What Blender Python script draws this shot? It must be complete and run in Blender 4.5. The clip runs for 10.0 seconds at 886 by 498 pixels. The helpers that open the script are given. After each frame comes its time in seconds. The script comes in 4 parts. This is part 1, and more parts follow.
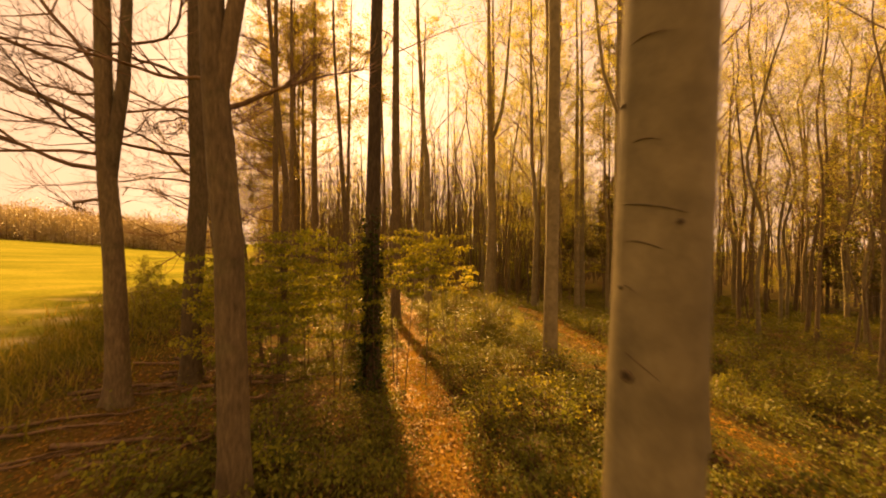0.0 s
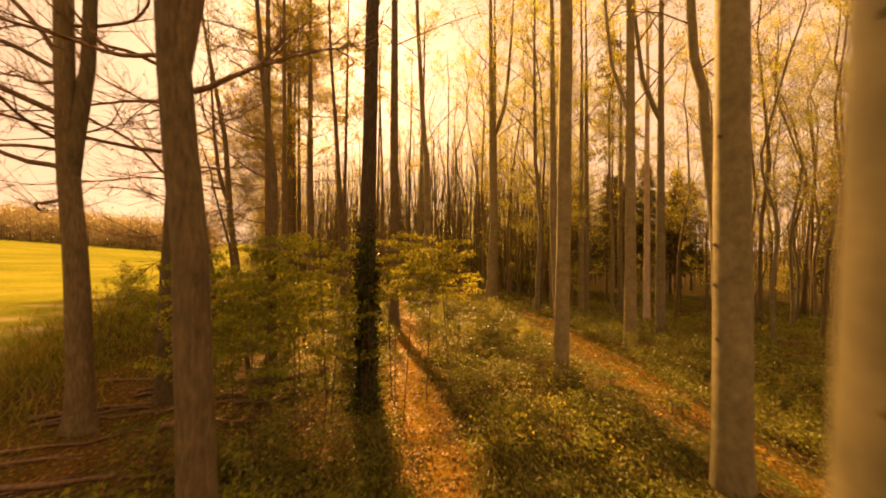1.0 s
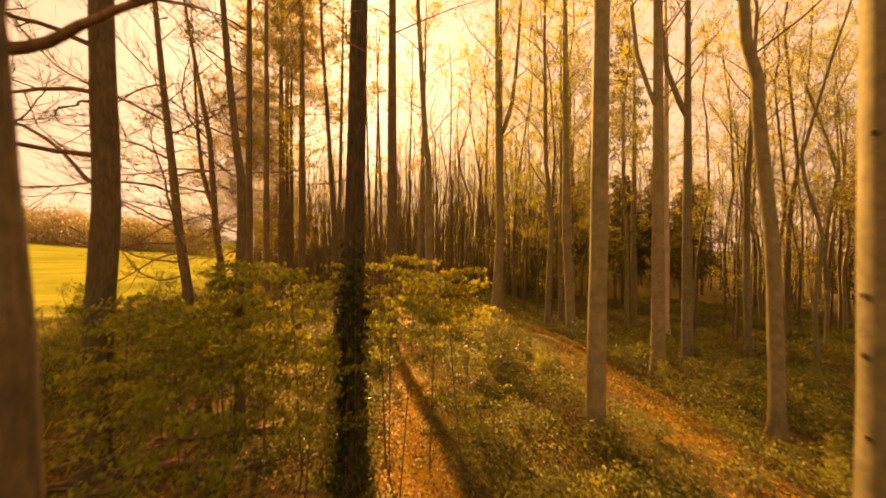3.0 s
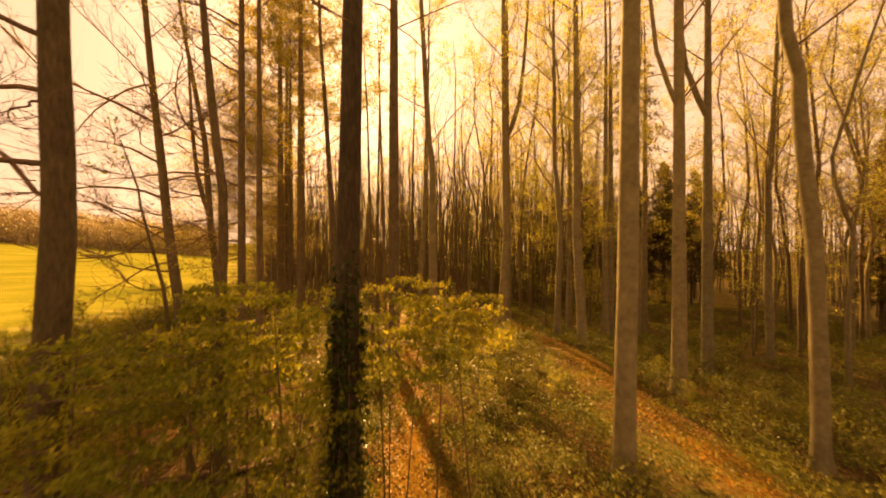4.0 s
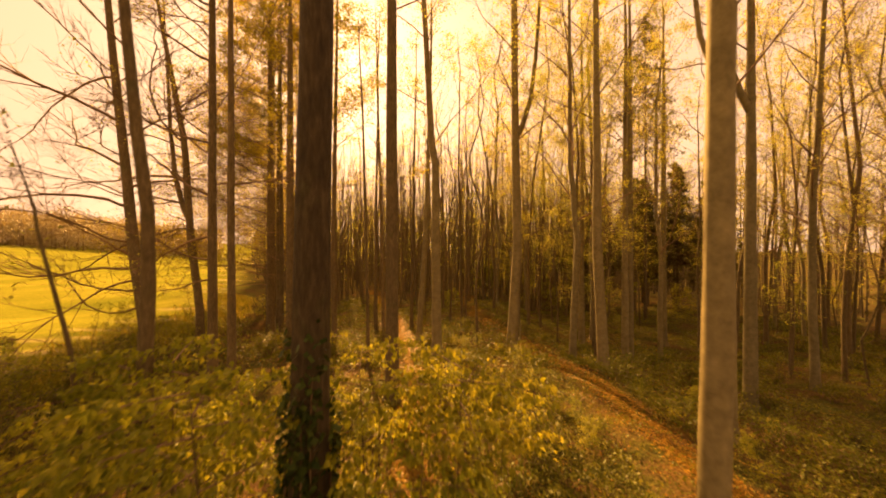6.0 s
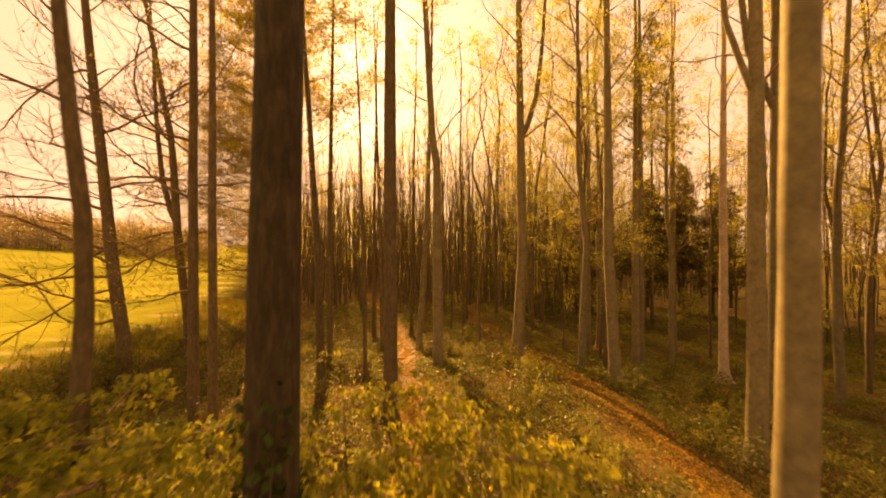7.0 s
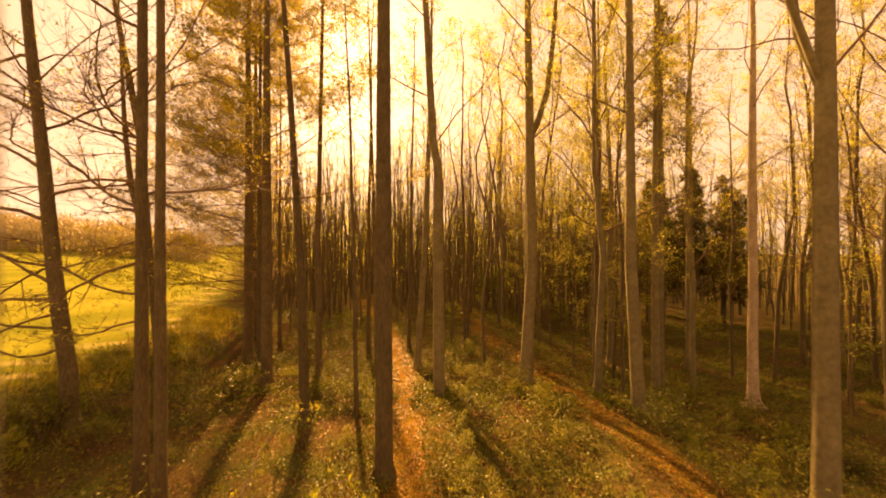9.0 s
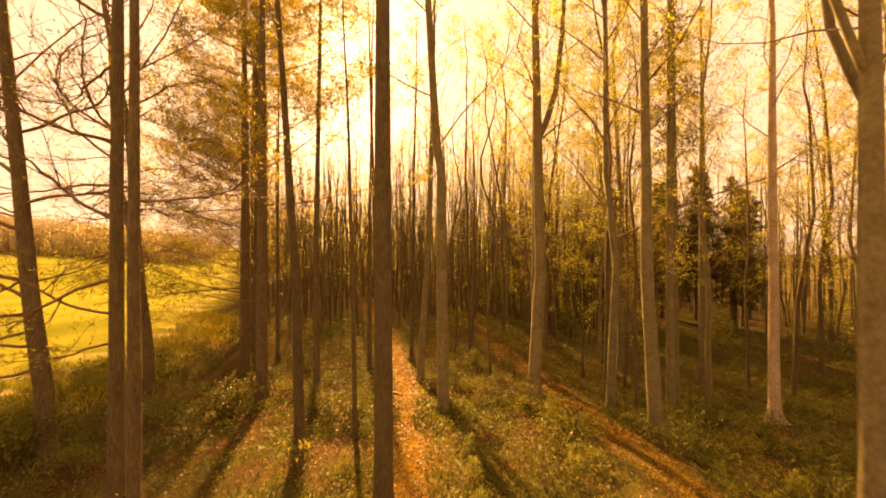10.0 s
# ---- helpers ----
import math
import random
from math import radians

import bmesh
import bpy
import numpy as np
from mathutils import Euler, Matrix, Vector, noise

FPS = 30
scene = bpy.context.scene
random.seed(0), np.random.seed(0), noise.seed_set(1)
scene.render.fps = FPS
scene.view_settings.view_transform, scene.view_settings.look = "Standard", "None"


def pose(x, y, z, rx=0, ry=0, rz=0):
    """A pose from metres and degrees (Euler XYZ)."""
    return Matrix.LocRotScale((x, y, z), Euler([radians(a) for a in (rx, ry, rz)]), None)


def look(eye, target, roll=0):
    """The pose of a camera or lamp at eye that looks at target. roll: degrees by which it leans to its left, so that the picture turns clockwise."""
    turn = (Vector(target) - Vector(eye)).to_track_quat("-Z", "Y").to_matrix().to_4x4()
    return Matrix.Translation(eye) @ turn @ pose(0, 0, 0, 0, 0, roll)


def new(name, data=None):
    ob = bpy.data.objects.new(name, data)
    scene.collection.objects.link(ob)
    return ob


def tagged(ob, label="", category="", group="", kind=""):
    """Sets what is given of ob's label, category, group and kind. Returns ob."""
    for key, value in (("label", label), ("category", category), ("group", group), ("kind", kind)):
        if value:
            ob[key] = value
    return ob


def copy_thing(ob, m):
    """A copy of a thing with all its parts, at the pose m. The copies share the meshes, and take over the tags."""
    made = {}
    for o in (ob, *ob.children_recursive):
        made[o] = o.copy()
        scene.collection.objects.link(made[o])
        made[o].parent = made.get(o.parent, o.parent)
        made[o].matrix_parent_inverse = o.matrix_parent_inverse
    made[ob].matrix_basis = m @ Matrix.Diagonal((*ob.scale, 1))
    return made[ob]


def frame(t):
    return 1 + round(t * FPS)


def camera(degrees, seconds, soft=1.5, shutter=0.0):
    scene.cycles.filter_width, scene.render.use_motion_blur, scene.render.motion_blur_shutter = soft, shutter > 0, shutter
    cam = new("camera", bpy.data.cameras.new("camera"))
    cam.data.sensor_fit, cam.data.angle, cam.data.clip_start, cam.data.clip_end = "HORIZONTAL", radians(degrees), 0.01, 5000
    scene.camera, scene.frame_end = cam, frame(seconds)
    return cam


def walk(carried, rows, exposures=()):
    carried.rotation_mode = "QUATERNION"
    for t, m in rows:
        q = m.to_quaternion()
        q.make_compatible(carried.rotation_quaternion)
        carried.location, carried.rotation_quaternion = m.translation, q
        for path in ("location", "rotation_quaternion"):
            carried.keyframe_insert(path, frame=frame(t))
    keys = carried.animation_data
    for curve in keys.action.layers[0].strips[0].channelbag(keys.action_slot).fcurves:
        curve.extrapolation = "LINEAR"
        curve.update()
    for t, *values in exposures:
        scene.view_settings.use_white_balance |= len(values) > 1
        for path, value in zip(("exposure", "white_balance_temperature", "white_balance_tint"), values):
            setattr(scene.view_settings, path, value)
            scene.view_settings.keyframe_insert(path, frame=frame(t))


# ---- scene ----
cam = camera(98.1, 10.0, soft=1.85, shutter=1.2)
METRES, EYE, TILT, LEAN, TURN = 10.0, 3.4, 0.0, 0.0, 0.0
ROWS = [
    (0.0, 0.0, 0.0, 0.0, 0.0, 0.0, 0.0),
    (0.5, -0.0044, 0.0414, 0.0063, -0.07, -0.0, 0.04),
    (1.0, -0.0078, 0.0855, 0.0142, -0.13, -0.04, -0.02),
    (1.5, -0.0101, 0.1321, 0.0242, -0.31, -0.01, -0.05),
    (2.0, -0.0131, 0.1809, 0.0375, -0.64, 0.0, -0.06),
    (2.5, -0.0162, 0.2294, 0.0516, -0.34, -0.07, -0.04),
    (4.0, -0.0279, 0.3734, 0.1014, 0.42, -0.09, 0.07),
    (4.5, -0.0318, 0.4251, 0.1195, 0.67, -0.08, 0.11),
    (5.0, -0.0349, 0.4781, 0.1352, 0.74, -0.12, 0.16),
    (5.5, -0.0396, 0.5307, 0.1493, 0.65, -0.13, 0.08),
    (7.0, -0.0571, 0.6858, 0.1778, 0.49, 0.09, 0.1),
    (7.5, -0.0618, 0.7372, 0.1881, 0.5, 0.1, 0.09),
    (8.0, -0.0665, 0.7854, 0.2007, 0.37, 0.08, 0.09),
    (8.5, -0.071, 0.8322, 0.2135, 0.19, 0.09, 0.05),
    (9.0, -0.074, 0.878, 0.227, 0.17, 0.16, 0.05),
    (9.5, -0.0771, 0.9218, 0.2398, 0.28, 0.27, 0.09),
    (10.0, -0.0798, 0.962, 0.2532, 0.54, 0.38, 0.17),
]
walk(cam, [(t, pose(0, 0, EYE, TILT, LEAN, TURN) @ pose(METRES * x, METRES * y, METRES * z, 90 + pitch, roll, yaw)) for t, x, y, z, yaw, pitch, roll in ROWS],
     exposures=[(0.0, 2.47), (2.5, 2.57), (4.0, 2.56), (7.5, 2.64), (9.0, 2.7), (10.0, 2.9)])

# ---- world, sun, exposure ----
SUN_TURN, SUN_RISE = -15.5, 27.0
world = bpy.data.worlds.new("evening_sky")
scene.world = world
world.use_nodes = True
wn, wl = world.node_tree.nodes, world.node_tree.links
sky = wn.new("ShaderNodeTexSky")
sky.sky_type = "NISHITA"
sky.sun_disc = False
sky.sun_elevation = radians(SUN_RISE)
sky.sun_rotation = radians(SUN_TURN)
sky.dust_density = 3.5
sky.air_density = 1.0
soft_sky = wn.new("ShaderNodeHueSaturation")
soft_sky.inputs["Saturation"].default_value = 0.2
warm_sky = wn.new("ShaderNodeMix")
warm_sky.data_type, warm_sky.blend_type = "RGBA", "MULTIPLY"
warm_sky.inputs["Factor"].default_value = 1.0
warm_sky.inputs["B"].default_value = (0.85, 0.49, 0.27, 1)
wl.new(sky.outputs[0], soft_sky.inputs["Color"])
wl.new(soft_sky.outputs[0], warm_sky.inputs["A"])
haze = wn.new("ShaderNodeMix")   # thin evening haze evens out the clear sky
haze.data_type = "RGBA"
haze.inputs["Factor"].default_value = 0.83
haze.inputs["B"].default_value = (6.2, 3.52, 1.92, 1)
wl.new(warm_sky.outputs["Result"], haze.inputs["A"])
wl.new(haze.outputs["Result"], wn["Background"].inputs["Color"])
wn["Background"].inputs["Strength"].default_value = 0.0395

sun = new("sun", bpy.data.lights.new("sun", "SUN"))
sun.data.energy = 5.0
sun.data.angle = radians(2.0)
sun.data.color = (1.0, 0.515, 0.14)
SUN_WAY = Vector((math.sin(radians(SUN_TURN)) * math.cos(radians(SUN_RISE)),
                  math.cos(radians(SUN_TURN)) * math.cos(radians(SUN_RISE)), math.sin(radians(SUN_RISE))))
sun.matrix_world = look(SUN_WAY * 60, (0, 0, 0))


# ---- materials ----
def material(name):
    m = bpy.data.materials.new(name)
    m.use_nodes = True
    return m, m.node_tree.nodes, m.node_tree.links, m.node_tree.nodes["Principled BSDF"]


def ramp(nodes, stops):
    r = nodes.new("ShaderNodeValToRGB")
    while len(r.color_ramp.elements) < len(stops):
        r.color_ramp.elements.new(0.5)
    for e, (p, c) in zip(r.color_ramp.elements, stops):
        e.position, e.color = p, (*c, 1)
    return r


def noise_tex(nodes, links, vec, scale, detail=5.0, rough=0.6):
    n = nodes.new("ShaderNodeTexNoise")
    n.inputs["Scale"].default_value = scale
    n.inputs["Detail"].default_value = detail
    n.inputs["Roughness"].default_value = rough
    links.new(vec, n.inputs["Vector"])
    return n


def blend(nodes, links, fac, a, b, kind="MIX"):
    m = nodes.new("ShaderNodeMix")
    m.data_type, m.blend_type = "RGBA", kind
    for socket, v in (("Factor", fac), ("A", a), ("B", b)):
        if isinstance(v, (int, float)):
            m.inputs[socket].default_value = v
        elif isinstance(v, tuple):
            m.inputs[socket].default_value = (*v, 1)
        else:
            links.new(v, m.inputs[socket])
    return m.outputs["Result"]


def bark(name, dark, mid, light, streak, bump, moss=0.0):
    """Bark: long grain, cross wrinkles, blotches of lichen."""
    m, n, l, b = material(name)
    tc = n.new("ShaderNodeTexCoord")
    mp = n.new("ShaderNodeMapping")
    mp.inputs["Scale"].default_value = streak
    l.new(tc.outputs["Object"], mp.inputs["Vector"])
    grain = noise_tex(n, l, mp.outputs[0], 9.0, 8.0, 0.65)
    blot = noise_tex(n, l, tc.outputs["Object"], 2.3, 6.0, 0.6)
    r = ramp(n, [(0.30, dark), (0.52, mid), (0.74, light)])
    l.new(grain.outputs["Fac"], r.inputs[0])
    r2 = ramp(n, [(0.38, (0.8, 0.78, 0.74)), (0.62, (1.06, 1.04, 1.0))])
    l.new(blot.outputs["Fac"], r2.inputs[0])
    col = blend(n, l, 1.0, r.outputs[0], r2.outputs[0], "MULTIPLY")
    info = n.new("ShaderNodeObjectInfo")
    r3 = ramp(n, [(0.0, (0.8, 0.8, 0.8)), (1.0, (1.15, 1.1, 1.05))])
    l.new(info.outputs["Random"], r3.inputs[0])
    col = blend(n, l, 1.0, col, r3.outputs[0], "MULTIPLY")
    if moss:
        green = noise_tex(n, l, tc.outputs["Object"], 1.1, 7.0, 0.7)
        r4 = ramp(n, [(0.52, (0, 0, 0)), (0.7, (moss, moss, moss))])
        l.new(green.outputs["Fac"], r4.inputs[0])
        col = blend(n, l, r4.outputs[0], col, (0.09, 0.11, 0.03))
    l.new(col, b.inputs["Base Color"])
    b.inputs["Roughness"].default_value = 0.82
    b.inputs["Specular IOR Level"].default_value = 0.2
    bp = n.new("ShaderNodeBump")
    bp.inputs["Strength"].default_value = bump
    bp.inputs["Distance"].default_value = 0.02
    l.new(grain.outputs["Fac"], bp.inputs["Height"])
    l.new(bp.outputs[0], b.inputs["Normal"])
    return m


def foliage(name, stops, through_light, rough=0.5):
    """Thin leaves that let light through; each leaf has its own tone."""
    m, n, l, b = material(name)
    geo = n.new("ShaderNodeNewGeometry")
    info = n.new("ShaderNodeObjectInfo")
    r = ramp(n, stops)
    l.new(geo.outputs["Random Per Island"], r.inputs[0])
    r2 = ramp(n, [(0.0, (0.8, 0.86, 0.9)), (1.0, (1.15, 1.08, 1.0))])
    l.new(info.outputs["Random"], r2.inputs[0])
    tc = n.new("ShaderNodeTexCoord")
    patch = noise_tex(n, l, tc.outputs["Object"], 1.4, 3.0)
    r3 = ramp(n, [(0.35, (0.75, 0.8, 0.8)), (0.65, (1.15, 1.1, 1.0))])
    l.new(patch.outputs["Fac"], r3.inputs[0])
    col = blend(n, l, 1.0, r.outputs[0], r2.outputs[0], "MULTIPLY")
    col = blend(n, l, 1.0, col, r3.outputs[0], "MULTIPLY")
    l.new(col, b.inputs["Base Color"])
    b.inputs["Roughness"].default_value = rough
    b.inputs["Specular IOR Level"].default_value = 0.06
    t = n.new("ShaderNodeBsdfTranslucent")
    tcol = blend(n, l, 1.0, col, (1.65, 1.45, 0.75), "MULTIPLY")
    l.new(tcol, t.inputs["Color"])
    mix = n.new("ShaderNodeMixShader")
    mix.inputs[0].default_value = through_light
    l.new(b.outputs[0], mix.inputs[1])
    l.new(t.outputs[0], mix.inputs[2])
    l.new(mix.outputs[0], n["Material Output"].inputs["Surface"])
    return m


BARK_BEECH = bark("beech_bark", (0.145, 0.123, 0.058), (0.20, 0.17, 0.08), (0.25, 0.213, 0.102), (1.0, 1.0, 0.8), 0.14)
BARK_DARK = bark("rough_bark", (0.07, 0.053, 0.024), (0.13, 0.098, 0.044), (0.20, 0.153, 0.073), (2.6, 2.6, 0.6), 0.8, 0.35)
BARK_PALE = bark("pale_bark", (0.20, 0.15, 0.09), (0.46, 0.37, 0.24), (0.60, 0.50, 0.35), (1.2, 1.2, 3.0), 0.3)
# rough bark again, with backlit shade put into its colour
BARK_SHADE = bark("shade_darkened_bark", (0.024, 0.018, 0.009), (0.052, 0.039, 0.019), (0.09, 0.068, 0.036), (2.6, 2.6, 0.6), 0.8, 0.3)
TWIG = bark("twig_bark", (0.11, 0.07, 0.035), (0.19, 0.125, 0.062), (0.28, 0.19, 0.10), (2.0, 2.0, 1.0), 0.2)
LEAF_BEECH = foliage("young_beech_leaf", [(0.0, (0.15, 0.165, 0.016)), (0.5, (0.22, 0.225, 0.02)), (1.0, (0.30, 0.29, 0.035))], 0.5)
LEAF_CROWN = foliage("spring_crown_leaf", [(0.0, (0.20, 0.222, 0.036)), (0.5, (0.30, 0.312, 0.052)), (1.0, (0.43, 0.415, 0.09))], 0.58)
LEAF_SHRUB = foliage("shrub_leaf", [(0.0, (0.094, 0.1, 0.013)), (0.6, (0.138, 0.14, 0.016)), (1.0, (0.19, 0.178, 0.022))], 0.3)
LEAF_IVY = foliage("ivy_leaf", [(0.0, (0.018, 0.03, 0.006)), (1.0, (0.05, 0.07, 0.012))], 0.15, 0.35)
NEEDLE = foliage("spruce_needle", [(0.0, (0.06, 0.058, 0.018)), (1.0, (0.14, 0.12, 0.035))], 0.3)
LEAF_DRY = foliage("dry_leaf", [(0.0, (0.14, 0.068, 0.008)), (0.5, (0.28, 0.148, 0.016)), (1.0, (0.37, 0.22, 0.028))], 0.35)
LEAF_SEEDLING = foliage("seedling_leaf", [(0.0, (0.095, 0.093, 0.011)), (0.6, (0.142, 0.134, 0.015)), (1.0, (0.215, 0.192, 0.023))], 0.34)
LEAF_BRACKEN = foliage("withered_bracken", [(0.0, (0.05, 0.03, 0.010)), (0.6, (0.12, 0.072, 0.020)), (1.0, (0.21, 0.13, 0.034))], 0.2)
GRASS = foliage("tall_grass", [(0.0, (0.10, 0.10, 0.012)), (0.6, (0.18, 0.17, 0.022)), (1.0, (0.30, 0.24, 0.06))], 0.45)
LEAF_BUD = foliage("brown_bud_leaf", [(0.0, (0.17, 0.15, 0.022)), (0.5, (0.26, 0.23, 0.03)), (1.0, (0.38, 0.34, 0.045))], 0.55)
# distance haze is mixed into this leaf colour: paler, greyer, little contrast
FAR_LEAF_HAZED = foliage("far_wood_leaf_hazed", [(0.0, (0.25, 0.212, 0.14)), (1.0, (0.28, 0.245, 0.155))], 0.2)


# ---- lie of the land ----
def step(a, b, v):
    t = np.clip((v - a) / (b - a), 0.0, 1.0)
    return t * t * (3 - 2 * t)


def edge_x(y):
    """Where the wood ends and the field begins."""
    return np.interp(y, [-40, 0, 8, 20, 26, 36, 60, 120, 400], [-9.0, -8.5, -8.8, -13.2, -15.2, -17.5, -29.0, -62.0, -200.0])


def path_x(y):
    """Middle of the trodden path."""
    return np.interp(y, [-30, 0, 5.7, 11.6, 20.0, 24.0, 36.0, 52.0, 70.0], [2.0, 0.9, 0.15, -0.95, -1.85, -2.3, -4.3, -9.0, -15.0])


def ride_x(y):
    """Middle of the leaf-strewn ride beside it."""
    return np.interp(y, [-30, 5, 13, 19.5, 26, 41, 70], [5.0, 5.8, 5.7, 5.3, 4.4, 2.2, 0.0])


def land(x, y):
    x, y = np.asarray(x, float), np.asarray(y, float)
    z = -0.8 * step(19, 32, y) - 0.95 * step(4.5, 9, x) * step(-4, 8, y) - 0.3 * step(14, 26, y) * step(4.5, 11, x) - 0.05 * np.clip(x - 25, 0, 60)
    out = edge_x(y) - x
    z = z + 1.15 * step(-6.5, 2.5, out) * step(4, 16, y) + 0.30 * step(-6.5, 2.5, out) * (1 - step(4, 16, y))
    far = np.clip(out - 2, 0, 400)
    z = z + 0.088 * np.minimum(far, 64) + 0.05 * np.clip(far - 64, 0, 200)
    z = z - 0.12 * np.exp(-((x - path_x(y)) / 0.55) ** 2) - 0.06 * np.exp(-((x - ride_x(y)) / 0.7) ** 2)
    return z


def lumps(x, y):
    return 0.07 * noise.noise((x * 0.7, y * 0.7, 0.0)) + 0.035 * noise.noise((x * 2.3, y * 2.3, 4.0))


def height(x, y):
    return float(land(x, y)) + lumps(x, y) * float(step(1.5, -1.0, edge_x(y) - x))


def ground_material():
    m, n, l, b = material("forest_floor_and_field")
    tc = n.new("ShaderNodeTexCoord")
    att = n.new("ShaderNodeAttribute")
    att.attribute_name = "cover"
    sep = n.new("ShaderNodeSeparateColor")
    l.new(att.outputs["Color"], sep.inputs[0])
    big = noise_tex(n, l, tc.outputs["Object"], 0.6, 6.0)
    fine = noise_tex(n, l, tc.outputs["Object"], 14.0, 8.0, 0.7)
    soil = ramp(n, [(0.3, (0.03, 0.02, 0.01)), (0.5, (0.085, 0.052, 0.022)), (0.72, (0.17, 0.095, 0.035))])
    l.new(fine.outputs["Fac"], soil.inputs[0])
    moss = ramp(n, [(0.35, (0.038, 0.04, 0.011)), (0.65, (0.095, 0.088, 0.022))])
    l.new(fine.outputs["Fac"], moss.inputs[0])
    mfac = ramp(n, [(0.40, (0, 0, 0)), (0.60, (1, 1, 1))])
    l.new(big.outputs["Fac"], mfac.inputs[0])
    floor = blend(n, l, mfac.outputs[0], soil.outputs[0], moss.outputs[0])
    litter = ramp(n, [(0.28, (0.06, 0.030, 0.006)), (0.5, (0.17, 0.092, 0.012)), (0.75, (0.30, 0.178, 0.022))])
    l.new(fine.outputs["Fac"], litter.inputs[0])
    floor = blend(n, l, sep.outputs[1], floor, litter.outputs[0])
    mp = n.new("ShaderNodeMapping")
    mp.inputs["Scale"].default_value = (0.10, 0.02, 0.1)
    mp.inputs["Rotation"].default_value = (0, 0, 0.3)
    l.new(tc.outputs["Object"], mp.inputs["Vector"])
    sward = noise_tex(n, l, mp.outputs[0], 3.0, 8.0, 0.65)
    field = ramp(n, [(0.3, (0.12, 0.13, 0.016)), (0.52, (0.184, 0.182, 0.022)), (0.72, (0.275, 0.245, 0.043))])
    l.new(sward.outputs["Fac"], field.inputs[0])
    turf = noise_tex(n, l, tc.outputs["Object"], 6.0, 8.0, 0.75)
    tr = ramp(n, [(0.3, (0.6, 0.64, 0.6)), (0.7, (1.2, 1.15, 1.1))])
    l.new(turf.outputs["Fac"], tr.inputs[0])
    fcol = blend(n, l, 1.0, field.outputs[0], tr.outputs[0], "MULTIPLY")
    fcol = blend(n, l, sep.outputs[2], fcol, (0.45, 0.36, 0.16))
    l.new(blend(n, l, sep.outputs[0], floor, fcol), b.inputs["Base Color"])
    b.inputs["Roughness"].default_value = 0.95
    b.inputs["Specular IOR Level"].default_value = 0.0
    bp = n.new("ShaderNodeBump")
    bp.inputs["Strength"].default_value = 0.7
    bp.inputs["Distance"].default_value = 0.05
    l.new(fine.outputs["Fac"], bp.inputs["Height"])
    l.new(bp.outputs[0], b.inputs["Normal"])
    return m


def spread(lo, hi, near, count):
    """Lines across the ground, close together about the walk and wide apart far off."""
    a, b = math.asinh(lo / near), math.asinh(hi / near)
    return np.sinh(np.linspace(a, b, count)) * near


def make_ground():
    xs, ys = spread(-900, 900, 9.0, 200), spread(-500, 1400, 12.0, 230) + 8.0
    gx, gy = np.meshgrid(xs, ys)
    gz = land(gx, gy)
    inside = step(1.5, -1.0, edge_x(gy) - gx)
    near = (np.abs(gx) < 60) & (gy > -30) & (gy < 90)
    for i, j in zip(*np.nonzero(near)):
        gz[i, j] += lumps(gx[i, j], gy[i, j]) * inside[i, j]
    h, w = gx.shape
    verts = np.stack([gx, gy, gz], -1).reshape(-1, 3)
    k = np.arange(h * w).reshape(h, w)
    faces = np.stack([k[:-1, :-1], k[:-1, 1:], k[1:, 1:], k[1:, :-1]], -1).reshape(-1, 4)
    me = bpy.data.meshes.new("ground")
    me.from_pydata(verts.tolist(), [], faces.tolist())
    wob = np.array([noise.noise((x * 0.5, y * 0.5, 9.0)) for x, y, _ in verts]).reshape(h, w)
    out = edge_x(gy) - gx
    field = step(-0.6, 1.6, out + wob * 1.5)
    trod = np.exp(-((gx - path_x(gy) + wob * 0.3) / 0.62) ** 4) * (gy < 60)
    ride = 0.75 * np.exp(-((gx - ride_x(gy) + wob * 1.1) / 0.8) ** 2) * (gy < 60) * (0.25 + 0.75 * step(5, 11, gy))
    speck = np.array([noise.noise((x * 1.6, y * 1.6, 3.0)) + 0.5 * noise.noise((x * 4.1, y * 4.1, 6.0)) for x, y, _ in verts]).reshape(h, w)
    ride = ride * step(-0.45, 0.25, speck)
    trod = trod * step(-0.75, 0.0, speck)
    bank = 0.45 * step(-5.5, -3.8, out) * step(-0.3, -1.5, out) * step(16, 10, gy) * step(-0.6, 0.2, speck)
    track = np.maximum(np.exp(-((out - 2.1) / 0.16) ** 2), np.exp(-((out - 3.6) / 0.16) ** 2) * 0.6) * field
    col = me.color_attributes.new("cover", "FLOAT_COLOR", "POINT")
    rgba = np.stack([field, np.maximum(np.maximum(trod, ride), bank), track, np.ones_like(field)], -1).astype(np.float32)
    col.data.foreach_set("color", rgba.ravel())
    me.shade_smooth()
    me.materials.append(ground_material())
    return tagged(new("ground", me), "leaf-strewn forest floor with paths beside a rising field", "ground", kind="structure")


make_ground()


